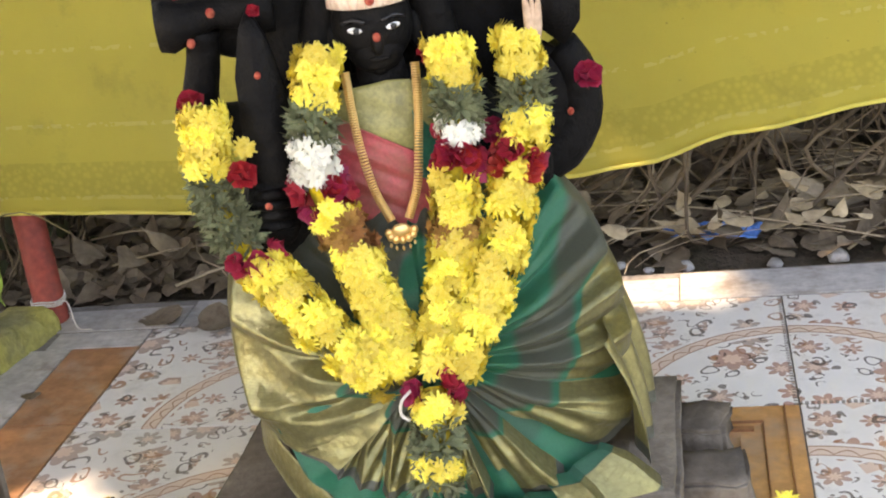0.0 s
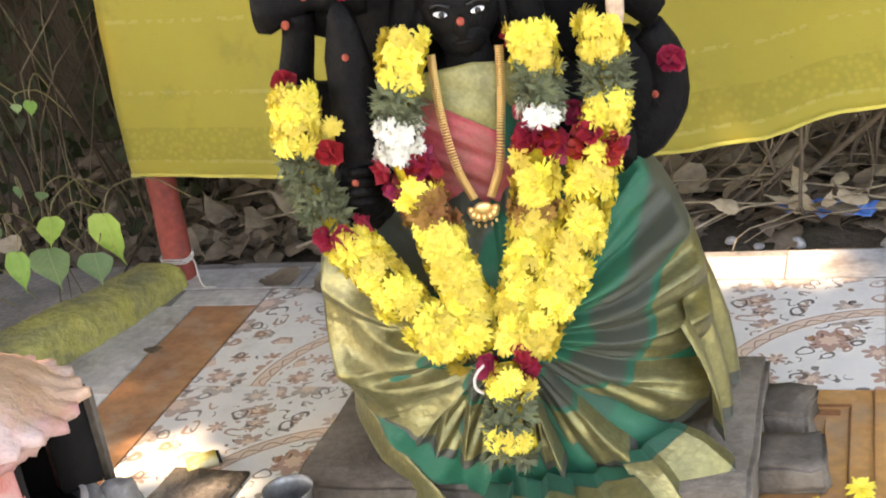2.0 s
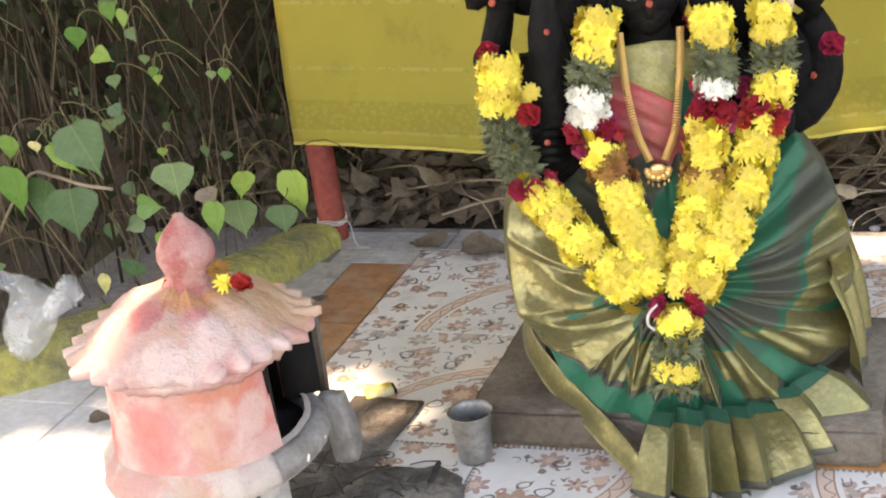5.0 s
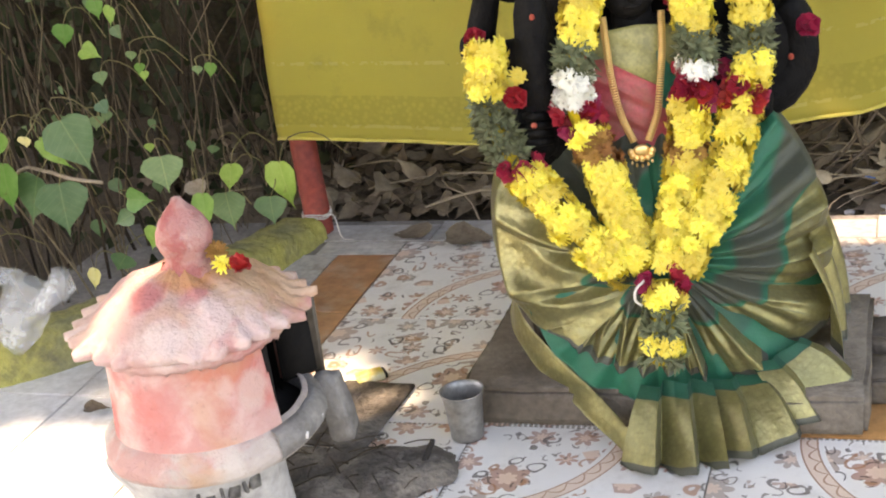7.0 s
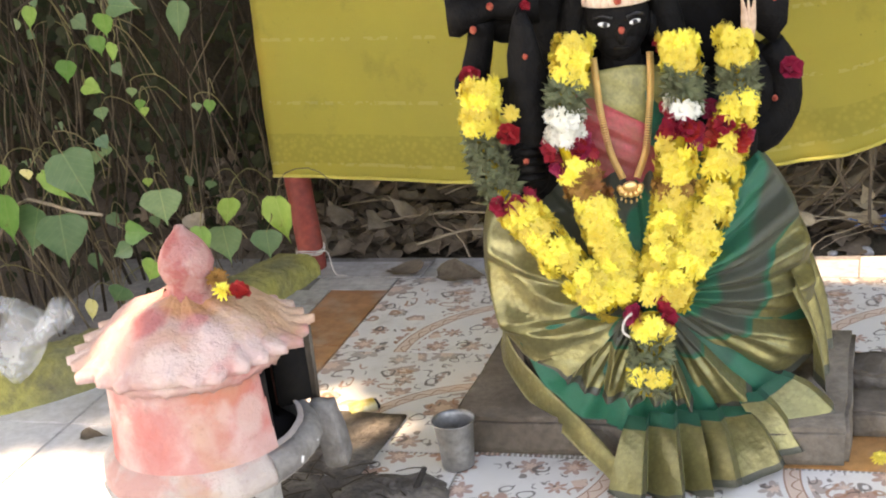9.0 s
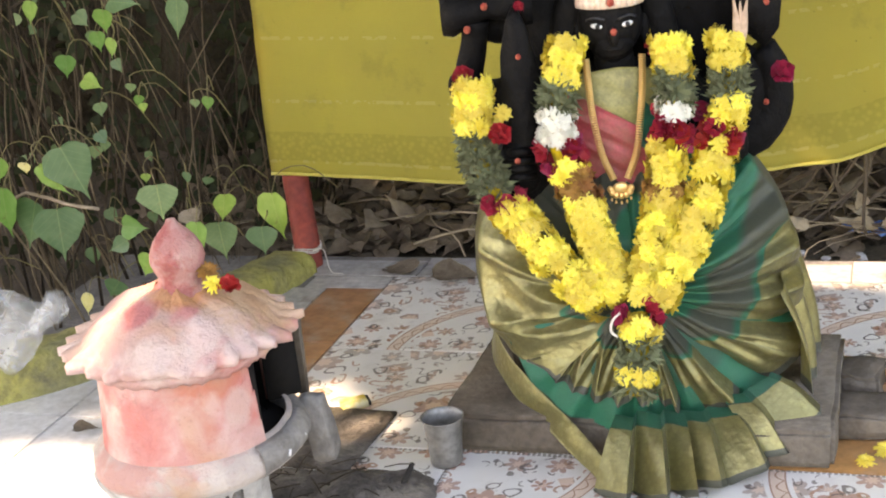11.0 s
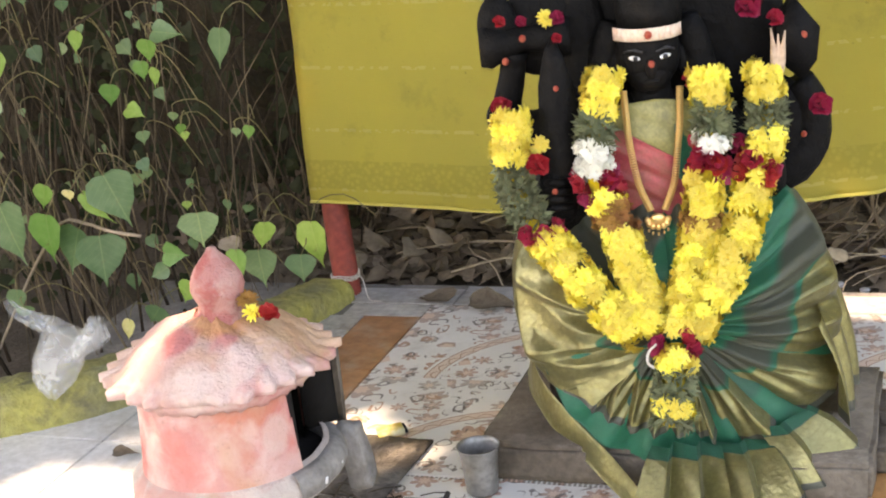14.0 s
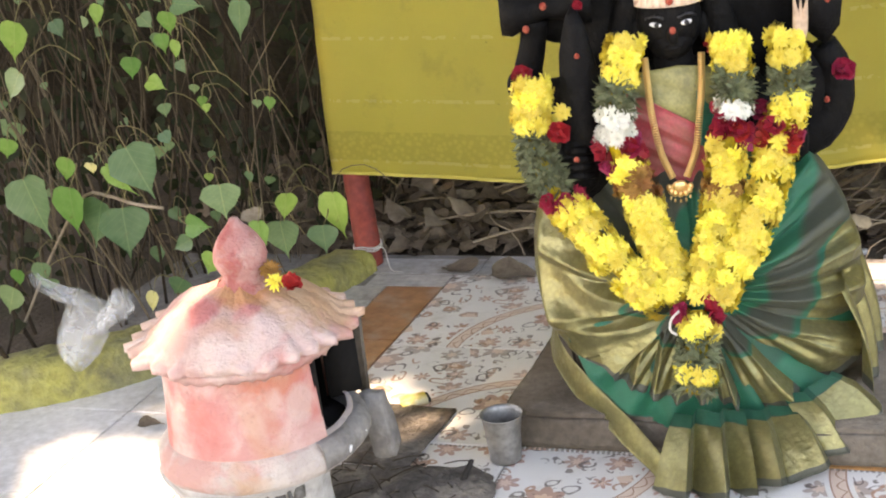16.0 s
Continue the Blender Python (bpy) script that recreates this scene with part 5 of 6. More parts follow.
def rose(name, material, seed):
    """A crumpled rose, one unit across, its petals joined at the heart."""
    r = random.Random(seed)
    bm = bmesh.new()
    heart = bm.verts.new((0, 0, 0))
    for k in range(9):
        a = k * 2.4 + r.gauss(0, 0.2)
        t = 0.25 + 0.13 * k
        d = Vector((math.cos(a) * math.cos(t), math.sin(a) * math.cos(t), math.sin(t)))
        n = Vector((-math.sin(a), math.cos(a), 0))
        rows = []
        for i in range(3):
            w = (0.20, 0.36, 0.28)[i]
            c = d * (0.16 + 0.15 * i) + Vector((0, 0, 0.03 * i * i))
            rows.append([bm.verts.new(c + n * w * q + d.cross(n) * -0.10 * (1 - q * q) * (1 if k % 2 else -0.6) + Vector((0, 0, r.gauss(0, 0.035)))) for q in (-1, 0, 1)])
        bm.faces.new((heart, rows[0][0], rows[0][1]))
        bm.faces.new((heart, rows[0][1], rows[0][2]))
        for x, y in zip(rows, rows[1:]):
            for q in range(2):
                bm.faces.new((x[q], x[q + 1], y[q + 1], y[q]))
    return mesh_of(bm, name, material)


def sprig(name, material, seed):
    """A tuft of small narrow leaves, one unit across."""
    r = random.Random(seed)
    bm = bmesh.new()
    for k in range(24):
        d = Vector((r.gauss(0, 1), r.gauss(0, 1), r.uniform(0.0, 1.1))).normalized()
        n = d.cross(Vector((r.gauss(0, 1), r.gauss(0, 1), r.gauss(0, 1)))).normalized()
        ln, w = r.uniform(0.22, 0.52), r.uniform(0.035, 0.075)
        q = [bm.verts.new(p) for p in (Vector((0, 0, 0)), d * ln * 0.5 + n * w, d * ln, d * ln * 0.5 - n * w)]
        bm.faces.new((q[0], q[1], q[2]))
        bm.faces.new((q[0], q[2], q[3]))
    return mesh_of(bm, name, material, smooth=False)


BLOOM = {
    "y": [chrysanthemum("yellow_flower", M["yellow"], s, cup=c) for s, c in ((1, 0.6), (2, 0.75), (3, 0.5))],
    "w": [chrysanthemum("white_flower", M["white"], s) for s in (4, 5)],
    "b": [chrysanthemum("wilted_flower", M["wilt"], s, cup=0.9) for s in (6, 7)],
    "r": [rose("rose", M["rose"], s) for s in (8, 9)],
    "g": [sprig("sprig", M["sprig"], s) for s in (10, 11, 12)],
}
NAMES = {"y": "chrysanthemum", "w": "white_chrysanthemum", "b": "wilted_flower", "r": "rose", "g": "leaf_sprig"}


def strand(parent, pts, bands, radius, seed):
    """One arm of a garland: flowers packed round a core, in bands along its length."""
    r = random.Random(seed)
    path = smooth_path(pts, 160)
    length = [0.0]
    for a, b in zip(path, path[1:]):
        length.append(length[-1] + (b - a).length)
    total = length[-1]
    bm = bmesh.new()
    tube(bm, path[::5] + [path[-1]], radius * 0.4, 10)
    part("core", bm, M["core"], parent)
    pos, turn = 0.006, r.random() * 6
    while pos < total:
        i = next(k for k, v in enumerate(length) if v >= pos)
        p = path[i]
        d = (path[min(i + 2, 159)] - path[max(i - 2, 0)]).normalized()
        side = d.cross(Vector((0, -1, 0))).normalized()
        front = side.cross(d)
        s = pos / total
        kind = next(k for lim, k in bands if s <= lim)
        if len(kind) > 1:
            kind = kind[r.randrange(len(kind))]
        count = 6 if kind != 'r' else 4
        for k in range(count):
            a = -2.2 + 4.4 * (k + r.random() * 0.7) / (count - 0.6) + 0.15 * math.sin(turn)
            n = (front * math.cos(a) + side * math.sin(a)).normalized()
            n = (n + d * r.gauss(0, 0.25)).normalized()
            size = {"y": 0.045, "w": 0.044, "b": 0.042, "r": 0.037, "g": 0.058}[kind] * r.uniform(0.88, 1.12)
            at = p + n * (radius * (0.52 + 0.06 * s)) + d * r.uniform(-0.008, 0.008)
            m = Matrix.Translation(at) @ n.to_track_quat("Z", "Y").to_matrix().to_4x4() @ Matrix.Rotation(r.random() * 6.28, 4, "Z") @ Matrix.Diagonal((size, size, size, 1))
            src = BLOOM[kind]
            part(NAMES[kind], src[r.randrange(len(src))], None, parent, at=m)
        pos += {"g": 0.016, "r": 0.019}.get(kind, 0.022)
        turn += 1


def L(*rows):
    """Rows of across, forward, up in the shrine's own axes."""
    return [(u, -d, z) for u, d, z in rows]


outer = thing("flower_garland", "thick yellow chrysanthemum garland with rose and herb bands", "garland", SHRINE, "garlands on the statue")
strand(outer, L((-0.230, 0.075, 0.632), (-0.236, 0.080, 0.580), (-0.238, 0.080, 0.521), (-0.212, 0.095, 0.450), (-0.163, 0.135, 0.388), (-0.114, 0.165, 0.328), (-0.055, 0.190, 0.276)),
       [(0.17, "y"), (0.23, "g"), (0.30, "gb"), (0.35, "g"), (0.435, "yg"), (0.475, "r"), (1.01, "y")], 0.037, 21)
strand(outer, L((0.172, 0.055, 0.652), (0.172, 0.065, 0.610), (0.168, 0.080, 0.545), (0.148, 0.090, 0.494), (0.117, 0.125, 0.411), (0.076, 0.160, 0.341), (0.030, 0.190, 0.284)),
       [(0.10, "y"), (0.22, "g"), (0.31, "y"), (0.41, "r"), (0.47, "by"), (1.01, "y")], 0.037, 22)
inner = thing("flower_garland", "yellow and white chrysanthemum garland with a hanging tail", "garland", SHRINE, "garlands on the statue")
strand(inner, L((-0.078, 0.060, 0.672), (-0.092, 0.075, 0.625), (-0.102, 0.085, 0.570), (-0.105, 0.090, 0.515), (-0.080, 0.105, 0.442), (-0.062, 0.130, 0.380), (-0.040, 0.165, 0.315), (-0.022, 0.190, 0.278)),
       [(0.14, "y"), (0.24, "g"), (0.34, "w"), (0.43, "r"), (0.50, "y"), (0.60, "b"), (1.01, "y")], 0.037, 23)
strand(inner, L((0.078, 0.060, 0.672), (0.085, 0.070, 0.620), (0.083, 0.085, 0.560), (0.067, 0.092, 0.500), (0.056, 0.108, 0.412), (0.034, 0.145, 0.345), (0.008, 0.185, 0.284)),
       [(0.14, "y"), (0.25, "g"), (0.31, "wb"), (0.41, "r"), (0.53, "y"), (0.62, "b"), (1.01, "y")], 0.037, 24)
strand(inner, L((-0.004, 0.205, 0.262), (-0.004, 0.222, 0.235), (-0.008, 0.235, 0.205), (-0.013, 0.240, 0.175), (-0.016, 0.242, 0.142)),
       [(0.10, "r"), (0.33, "y"), (0.62, "g"), (0.80, "y"), (1.01, "g")], 0.040, 25)
tie = bmesh.new()
tube(tie, smooth_path(L((-0.03, 0.225, 0.275), (-0.045, 0.228, 0.262), (-0.048, 0.230, 0.245), (-0.038, 0.232, 0.236)), 10), 0.0022, 6)
part("thread", tie, M["thread"], inner, "knotted white cotton thread")


def build_necklace():
    ob = thing("necklace", "long gilt chain necklace with a lobed pendant", "necklace", SHRINE)
    link = bmesh.new()
    box(link, (0, 0, 0), (0.0118, 0.0020, 0.0027), 0.0005)
    link = mesh_of(link, "link", M["gold"])
    for pts in (L((-0.050, 0.040, 0.640), (-0.049, 0.062, 0.600), (-0.046, 0.070, 0.550), (-0.036, 0.076, 0.490), (-0.020, 0.080, 0.446)), L((0.040, 0.040, 0.640), (0.036, 0.062, 0.595), (0.030, 0.070, 0.550), (0.020, 0.076, 0.490), (0.002, 0.080, 0.446))):
        path = smooth_path(pts, 62)
        for a, b in zip(path, path[1:]):
            d = (b - a).normalized()
            x = d.cross(Vector((0, 1, 0))).normalized()
            m = Matrix((x, d.cross(x) * -1, d)).transposed().to_4x4()
            part("link", link, None, ob, at=Matrix.Translation((a + b) / 2) @ m)
    bm = bmesh.new()
    ball(bm, (-0.010, -0.085, 0.434), (0.013, 0.005, 0.009))
    pendant = part("pendant", bm, M["gold"], ob, "lobed gilt pendant")
    for k in range(7):
        a = math.pi * (k / 6)
        bm = bmesh.new()
        ball(bm, (-0.010 + 0.017 * math.cos(a), -0.085, 0.432 - 0.012 * math.sin(a)), (0.0055, 0.0045, 0.0062), seg=10, ring=6)
        part("lobe", bm, M["gold"], pendant)
        if 0 < k < 6:
            bm = bmesh.new()
            ball(bm, (-0.010 + 0.018 * math.cos(a), -0.085, 0.421 - 0.013 * math.sin(a)), (0.002, 0.002, 0.0035), seg=8, ring=5)
            part("drop_bead", bm, M["gold"], pendant)


build_necklace()


def loose_flower(name, kind, label, p, n, size, group=""):
    src = BLOOM[kind][int(abs(p[0]) * 977) % len(BLOOM[kind])]
    m = Matrix.Translation(p) @ Vector(n).to_track_quat("Z", "Y").to_matrix().to_4x4() @ Matrix.Diagonal((size, size, size, 1))
    ob = new(name, src)
    ob.matrix_basis = m
    return tagged(ob, label, "flower", group)


for u, d, z, s in ((0.258, 0.040, 0.588, 0.042), (-0.250, 0.03, 0.628, 0.038), (-0.197, 0.10, 0.545, 0.040), (0.125, 0.06, 0.540, 0.040), (-0.240, 0.03, 0.768, 0.022), (-0.205, 0.03, 0.765, 0.020), (-0.148, 0.05, 0.768, 0.026), (-0.15, 0.06, 0.738, 0.018), (0.150, 0.04, 0.755, 0.045), (0.19, 0.05, 0.735, 0.03), (0.055, 0.05, 0.650, 0.03)):
    loose_flower("red_rose", "r", "dark red rose tucked against the black statue", SHRINE @ Vector((u, -d, z)), SHRINE.to_3x3() @ Vector((0.2, -1, 0.3)), s, "roses on the statue")
for u, d, z, s in ((-0.190, 0.085, 0.575, 0.034), (-0.165, 0.04, 0.768, 0.034)):
    loose_flower("yellow_chrysanthemum", "y", "pale yellow chrysanthemum tucked behind the blade", SHRINE @ Vector((u, -d, z)), SHRINE.to_3x3() @ Vector((0.2, -1, 0.3)), s)
bm = bmesh.new()
for k, (lean, top) in enumerate(((-0.009, 0.722), (0.002, 0.712), (0.013, 0.716))):
    tube(bm, smooth_path(L((0.190, 0.055, 0.635), (0.192 + lean * 0.35, 0.062, 0.668), (0.193 + lean, 0.058, top)), 7), [0.006, 0.008, 0.0085, 0.008, 0.006, 0.003, 0.001], 8)
thing("dry_flower_spike", "dried pale pink flower spike stuck behind the garland", "dried flower", SHRINE, bm=bm, material=M["dun"])


# ---- clay lamp house ----
def build_lamp_house():
    ob = thing("lamp_house", "small pink-washed clay lamp house with a scalloped domed roof and knob", "lamp house", pose(-0.490, -0.726, 0, rz=8))
    a0, a1 = radians(38), radians(360 - 26)
    bm = bmesh.new()
    lathe(bm, [(0.143, 0.205), (0.140, 0.23), (0.136, 0.28), (0.134, 0.33), (0.130, 0.364), (0.112, 0.366), (0.115, 0.30), (0.118, 0.205), (0.143, 0.205)], 72, a0, a1, 0.02)
    part("wall", bm, M["pink"], ob, "pink-washed curved wall with a square doorway")
    bm = bmesh.new()
    lathe(bm, [(0.133, 0.33), (0.130, 0.364), (0.112, 0.366), (0.115, 0.33), (0.133, 0.33)], 20, a1 - 2 * math.pi, a0, 0.02)
    part("lintel", bm, M["soot_shade"], ob, "lintel over the doorway, black with soot and painted shade")
    bm = bmesh.new()
    box(bm, (0.126 * math.cos(a1), 0.126 * math.sin(a1), 0.278), (0.026, 0.009, 0.146), 0.003, Matrix.Rotation(a1, 3, "Z"))
    part("door_jamb", bm, M["soot_shade"], ob)
    bm = bmesh.new()
    box(bm, (0.143 * math.cos(a0), 0.143 * math.sin(a0), 0.274), (0.056, 0.010, 0.138), 0.003, Matrix.Rotation(a0, 3, "Z"))
    jamb = part("door_jamb", bm, M["soot_shade"], ob, "inner jamb, black with soot and painted shade")
    bm = bmesh.new()
    box(bm, (0.178 * math.cos(a0 + 0.02), 0.178 * math.sin(a0 + 0.02), 0.266), (0.014, 0.022, 0.150), 0.006, Matrix.Rotation(a0, 3, "Z") @ Matrix.Rotation(0.06, 3, "X"))
    part("jamb_edge", bm, M["stone"], jamb, "grey cement edge of the jamb")
    bm = bmesh.new()
    lathe(bm, [(0.0, 0.186), (0.138, 0.186), (0.138, 0.190), (0.0, 0.1905)], 40)
    lathe(bm, [(0.1115, 0.19), (0.110, 0.362), (0.0, 0.366)], 40, a0, a1)
    part("inside", bm, M["soot_shade"], ob, "inside, black with soot and painted shade")
    bm = bmesh.new()
    lathe(bm, [(0.0, 0.158), (0.146, 0.158), (0.157, 0.164), (0.162, 0.176), (0.160, 0.190), (0.150, 0.203), (0.139, 0.212), (0.134, 0.2125)], 72, wob=0.035)
    part("ring", bm, M["rim"], ob, "rounded rim at the foot of the wall")
    bm = bmesh.new()
    lathe(bm, [(0.132, 0.186), (0.134, 0.202), (0.141, 0.209), (0.153, 0.208), (0.161, 0.200), (0.1645, 0.187), (0.163, 0.173), (0.154, 0.161)], 36, radians(-36), radians(52), 0.035)
    part("sill", bm, M["sill_stone"], ob, "worn cement sill before the doorway")
    flecks = random.Random(31)
    for k in range(3):
        a = radians(-14 + 19 * k + flecks.uniform(-4, 4))
        bm = bmesh.new()
        box(bm, (0.1645 * math.cos(a), 0.1645 * math.sin(a), 0.187 + flecks.uniform(-0.008, 0.01)), (0.003, flecks.uniform(0.003, 0.008), flecks.uniform(0.004, 0.014)), 0.001, Matrix.Rotation(a, 3, "Z") @ Matrix.Rotation(flecks.uniform(-0.5, 0.5), 3, "X"))
        part("lime_drip", bm, M["white_paint"], ob, "white fleck of lime")
    bm = bmesh.new()
    bmesh.ops.create_icosphere(bm, subdivisions=4, radius=1)
    for v in bm.verts:
        n = v.co.copy()
        k = max(abs(n.x), abs(n.y), abs(n.z)) ** -0.75
        n = Vector((n.x * 0.020 * k, n.y * 0.024 * k, n.z * 0.056 * k))
        v.co = n * (1 + 0.12 * noise.noise(n * 34)) + Vector((0.158 - 0.15 * n.z, 0.098, 0.150))
    part("side_lug", bm, M["sill_stone"], ob, "rough cement lug beside the doorway")
    # the pedestal: a narrower lump of cement, flatter in front, under the overhanging rim
    bm = bmesh.new()
    cols = []
    for k in range(64):
        a = 2 * math.pi * k / 64
        col = []
        for q, z in ((0.0, 0.0), (0.112, 0.0), (0.114, 0.03), (0.110, 0.06), (0.112, 0.09), (0.120, 0.12), (0.134, 0.145), (0.140, 0.164), (0.0, 0.164)):
            bulge = 1 + 0.07 * noise.noise((math.cos(a) * 2.2, math.sin(a) * 2.2, z * 9)) + 0.03 * noise.noise((math.cos(a) * 7, math.sin(a) * 7, z * 30))
            front = 1 - 0.10 * max(0.0, math.cos(a - radians(-50))) ** 3
            col.append(bm.verts.new((q * bulge * front * math.cos(a) - 0.022, q * bulge * front * math.sin(a) - 0.008, z)))
        cols.append(col)
    for p, q in zip(cols, cols[1:] + cols[:1]):
        for j in range(8):
            bm.faces.new((p[j], q[j], q[j + 1], p[j + 1]))
    base = part("base", bm, M["cement"], ob, "rough grey cement base")
    # roof: dome that ends in petals
    bm = bmesh.new()
    n = 28
    cols = []
    for k in range(n * 6):
        a = 2 * math.pi * k / (n * 6)
        w = abs(math.sin(a * n / 2)) ** 1.3 * max(0.05, 0.22 + 0.75 * abs(math.cos(a - 0.15)) ** 1.5 + 0.45 * noise.noise((math.cos(a) * 5, math.sin(a) * 5, 8)))
        prof = [(0.030, 0.436), (0.055, 0.428), (0.090, 0.416), (0.120, 0.401), (0.142, 0.385), (0.156 + 0.004 * w, 0.371), (0.167 + 0.026 * w, 0.363 + 0.002 * w), (0.167 + 0.026 * w, 0.353 - 0.001 * w), (0.157 + 0.012 * w, 0.347), (0.138, 0.345), (0.12, 0.362)]
        cols.append([bm.verts.new((0.93 * r * math.cos(a) * (1 + 0.02 * noise.noise((math.cos(a) * 3, math.sin(a) * 3, z * 20))), 0.93 * r * math.sin(a), z + 0.008 * noise.noise((math.cos(a) * 2.5, math.sin(a) * 2.5, r * 9)) + 0.003 * noise.noise((math.cos(a) * 9, math.sin(a) * 9, r * 40)))) for r, z in prof])
    for p, q in zip(cols, cols[1:] + cols[:1]):
        for j in range(len(p) - 1):
            bm.faces.new((p[j], q[j], q[j + 1], p[j + 1]))
    drip = bmesh.new()
    lip = []
    for k in range(150):
        a = 2 * math.pi * k / 150
        low = 0.332 - 0.010 * max(0.0, noise.noise((math.cos(a) * 9, math.sin(a) * 9, 2.0))) - 0.004 * noise.noise((math.cos(a) * 22, math.sin(a) * 22, 6.0))
        lip.append([drip.verts.new((q * math.cos(a), q * math.sin(a), z)) for q, z in ((0.128, 0.352), (0.149, 0.349), (0.147, 0.340), (0.143, (0.340 + low) / 2), (0.140, low), (0.132, low + 0.002))])
    for p, q in zip(lip, lip[1:] + lip[:1]):
        for j in range(5):
            drip.faces.new((p[j], q[j], q[j + 1], p[j + 1]))
    roof = part("roof", bm, M["roof"], ob, "domed roof with a scalloped petal eave")
    bm = bmesh.new()
    lathe(bm, [(0.0, 0.425), (0.046, 0.430), (0.044, 0.440), (0.035, 0.447), (0.032, 0.458), (0.037, 0.470), (0.0405, 0.482), (0.0385, 0.496), (0.031, 0.512), (0.022, 0.524), (0.013, 0.533), (0.009, 0.538), (0.007, 0.543), (0.0, 0.545)], 32, wob=0.03)
    part("eave_drip", drip, M["roof"], roof, "thick lip of dried limewash under the eave")
    part("finial", bm, M["finial"], roof, "red bulb knob", at=pose(0.012, 0.006, -0.010))
    # unreadable painted writing on the base
    for k, (w, h) in enumerate(((0.005, 0.026), (0.005, 0.020), (0.005, 0.028), (0.014, 0.006), (0.005, 0.028), (0.016, 0.018), (0.005, 0.022), (0.017, 0.020))):
        a = radians(-96 + k * 9)
        bm = bmesh.new()
        front = 1 - 0.10 * max(0.0, math.cos(a - radians(-50))) ** 3
        q = 0.1195 * front * (1 + 0.07 * noise.noise((math.cos(a) * 2.2, math.sin(a) * 2.2, 1.06)))
        box(bm, (q * math.cos(a) - 0.022, q * math.sin(a) - 0.008, 0.118), (0.014, w, h), 0.001, Matrix.Rotation(a, 3, "Z") @ Matrix.Rotation(0.2 * math.sin(k * 2.3), 3, "X"))
        part("painted_mark", bm, M["char_mark"], base, "dark painted mark")


build_lamp_house()
HOUSE = Vector((-0.490, -0.726, 0))
loose_flower("marigold", "b", "wilted orange marigold lying on the clay roof", HOUSE + Vector((0.060, 0.003, 0.450)), (0.3, -0.5, 0.8), 0.040)
loose_flower("yellow_chrysanthemum", "y", "small yellow flower lying on the clay roof", HOUSE + Vector((0.074, -0.014, 0.439)), (0.4, -0.4, 0.8), 0.036)
loose_flower("red_rose", "r", "crushed dark red rose lying on the clay roof", HOUSE + Vector((0.094, -0.008, 0.431)), (0.4, -0.3, 0.8), 0.036)


# ---- tumbler, ash, small clutter ----
bm = bmesh.new()
lathe(bm, [(0.0, 0.003), (0.0255, 0.003), (0.0265, 0.0), (0.0275, 0.003), (0.0285, 0.02), (0.0305, 0.05), (0.0335, 0.078), (0.0365, 0.084), (0.0370, 0.0855), (0.0355, 0.0855), (0.0325, 0.078), (0.0292, 0.05), (0.027, 0.012), (0.0, 0.010)], 40)
thing("tumbler", "dull steel tumbler with a flared rim on the tiles", "tumbler", pose(-0.204, -0.440, 0.0015), bm=bm, material=M["steel"])


def rough_block(name, label, cat, p, s, rz, material, amount=0.01, seed=0):
    b = bmesh.new()
    box(b, (0, 0, s[2] / 2), s, min(s) * 0.12)
    bmesh.ops.subdivide_edges(b, edges=b.edges[:], cuts=3, use_grid_fill=True)
    for v in b.verts:
        v.co += Vector((noise.noise(v.co * 22 + Vector((seed, 0, 0))), noise.noise(v.co * 22 + Vector((0, seed + 5, 0))), noise.noise(v.co * 22 + Vector((0, 0, seed + 9))))) * amount
        v.co.z = max(0.0, v.co.z)
    return thing(name, label, cat, pose(*p, rz=rz), bm=b, material=material)


def soot_patch(name, label, p, rx, ry, h, rz, seed):
    b = bmesh.new()
    rings = []
    for i in range(1, 10):
        k = i / 9
        ring = []
        for j in range(40):
            a = j * math.pi / 20
            w = 1 + 0.22 * noise.noise((math.cos(a) * 1.3, math.sin(a) * 1.3, seed)) + 0.10 * noise.noise((math.cos(a) * 4, math.sin(a) * 4, seed + 3))
            z = h * (1 - k ** 3) + (0.006 * noise.noise((k * 6, a * 2, seed)) if i < 9 else 0)
            ring.append(b.verts.new((rx * k * w * math.cos(a), ry * k * w * math.sin(a), max(0.0, z))))
        rings.append(ring)
    c = b.verts.new((0, 0, h))
    for j in range(40):
        b.faces.new((c, rings[0][j], rings[0][(j + 1) % 40]))
        for q, w2 in zip(rings, rings[1:]):
            b.faces.new((q[j], w2[j], w2[(j + 1) % 40], q[(j + 1) % 40]))
    thing(name, label, "ash", pose(*p, rz=rz), bm=b, material=M["ash"])


soot_patch("soot_crust", "scattered dark ash before the clay lamp house", (-0.385, -0.585, 0.001), 0.15, 0.10, 0.008, -10, 4.0)
rough_block("slate_slab", "thin soot-black stone slab lying on the tiles", "slab", (-0.425, -0.385, 0.001), (0.135, 0.22, 0.007), -3, M["ash"], 0.005, 1)
rough_block("stone_block", "rough grey stone block beside the stone base", "stone", (0.465, -0.245, 0.001), (0.10, 0.10, 0.045), 4, M["stone"], 0.012, 2)
rough_block("stone_block", "smaller grey stone leaning by the stone base", "stone", (0.452, -0.115, 0.001), (0.085, 0.10, 0.05), -6, M["stone"], 0.016, 3)
soot_patch("burnt_offering", "low mound of dark burnt ash on the floor", (-0.285, -0.565, 0.004), 0.10, 0.085, 0.020, 20, 7.0)
bm = bmesh.new()
tube(bm, smooth_path([(-0.248, -0.558, 0.006), (-0.236, -0.548, 0.03), (-0.225, -0.541, 0.052)], 6), [0.006, 0.006, 0.0055, 0.005, 0.005, 0.004], 7)
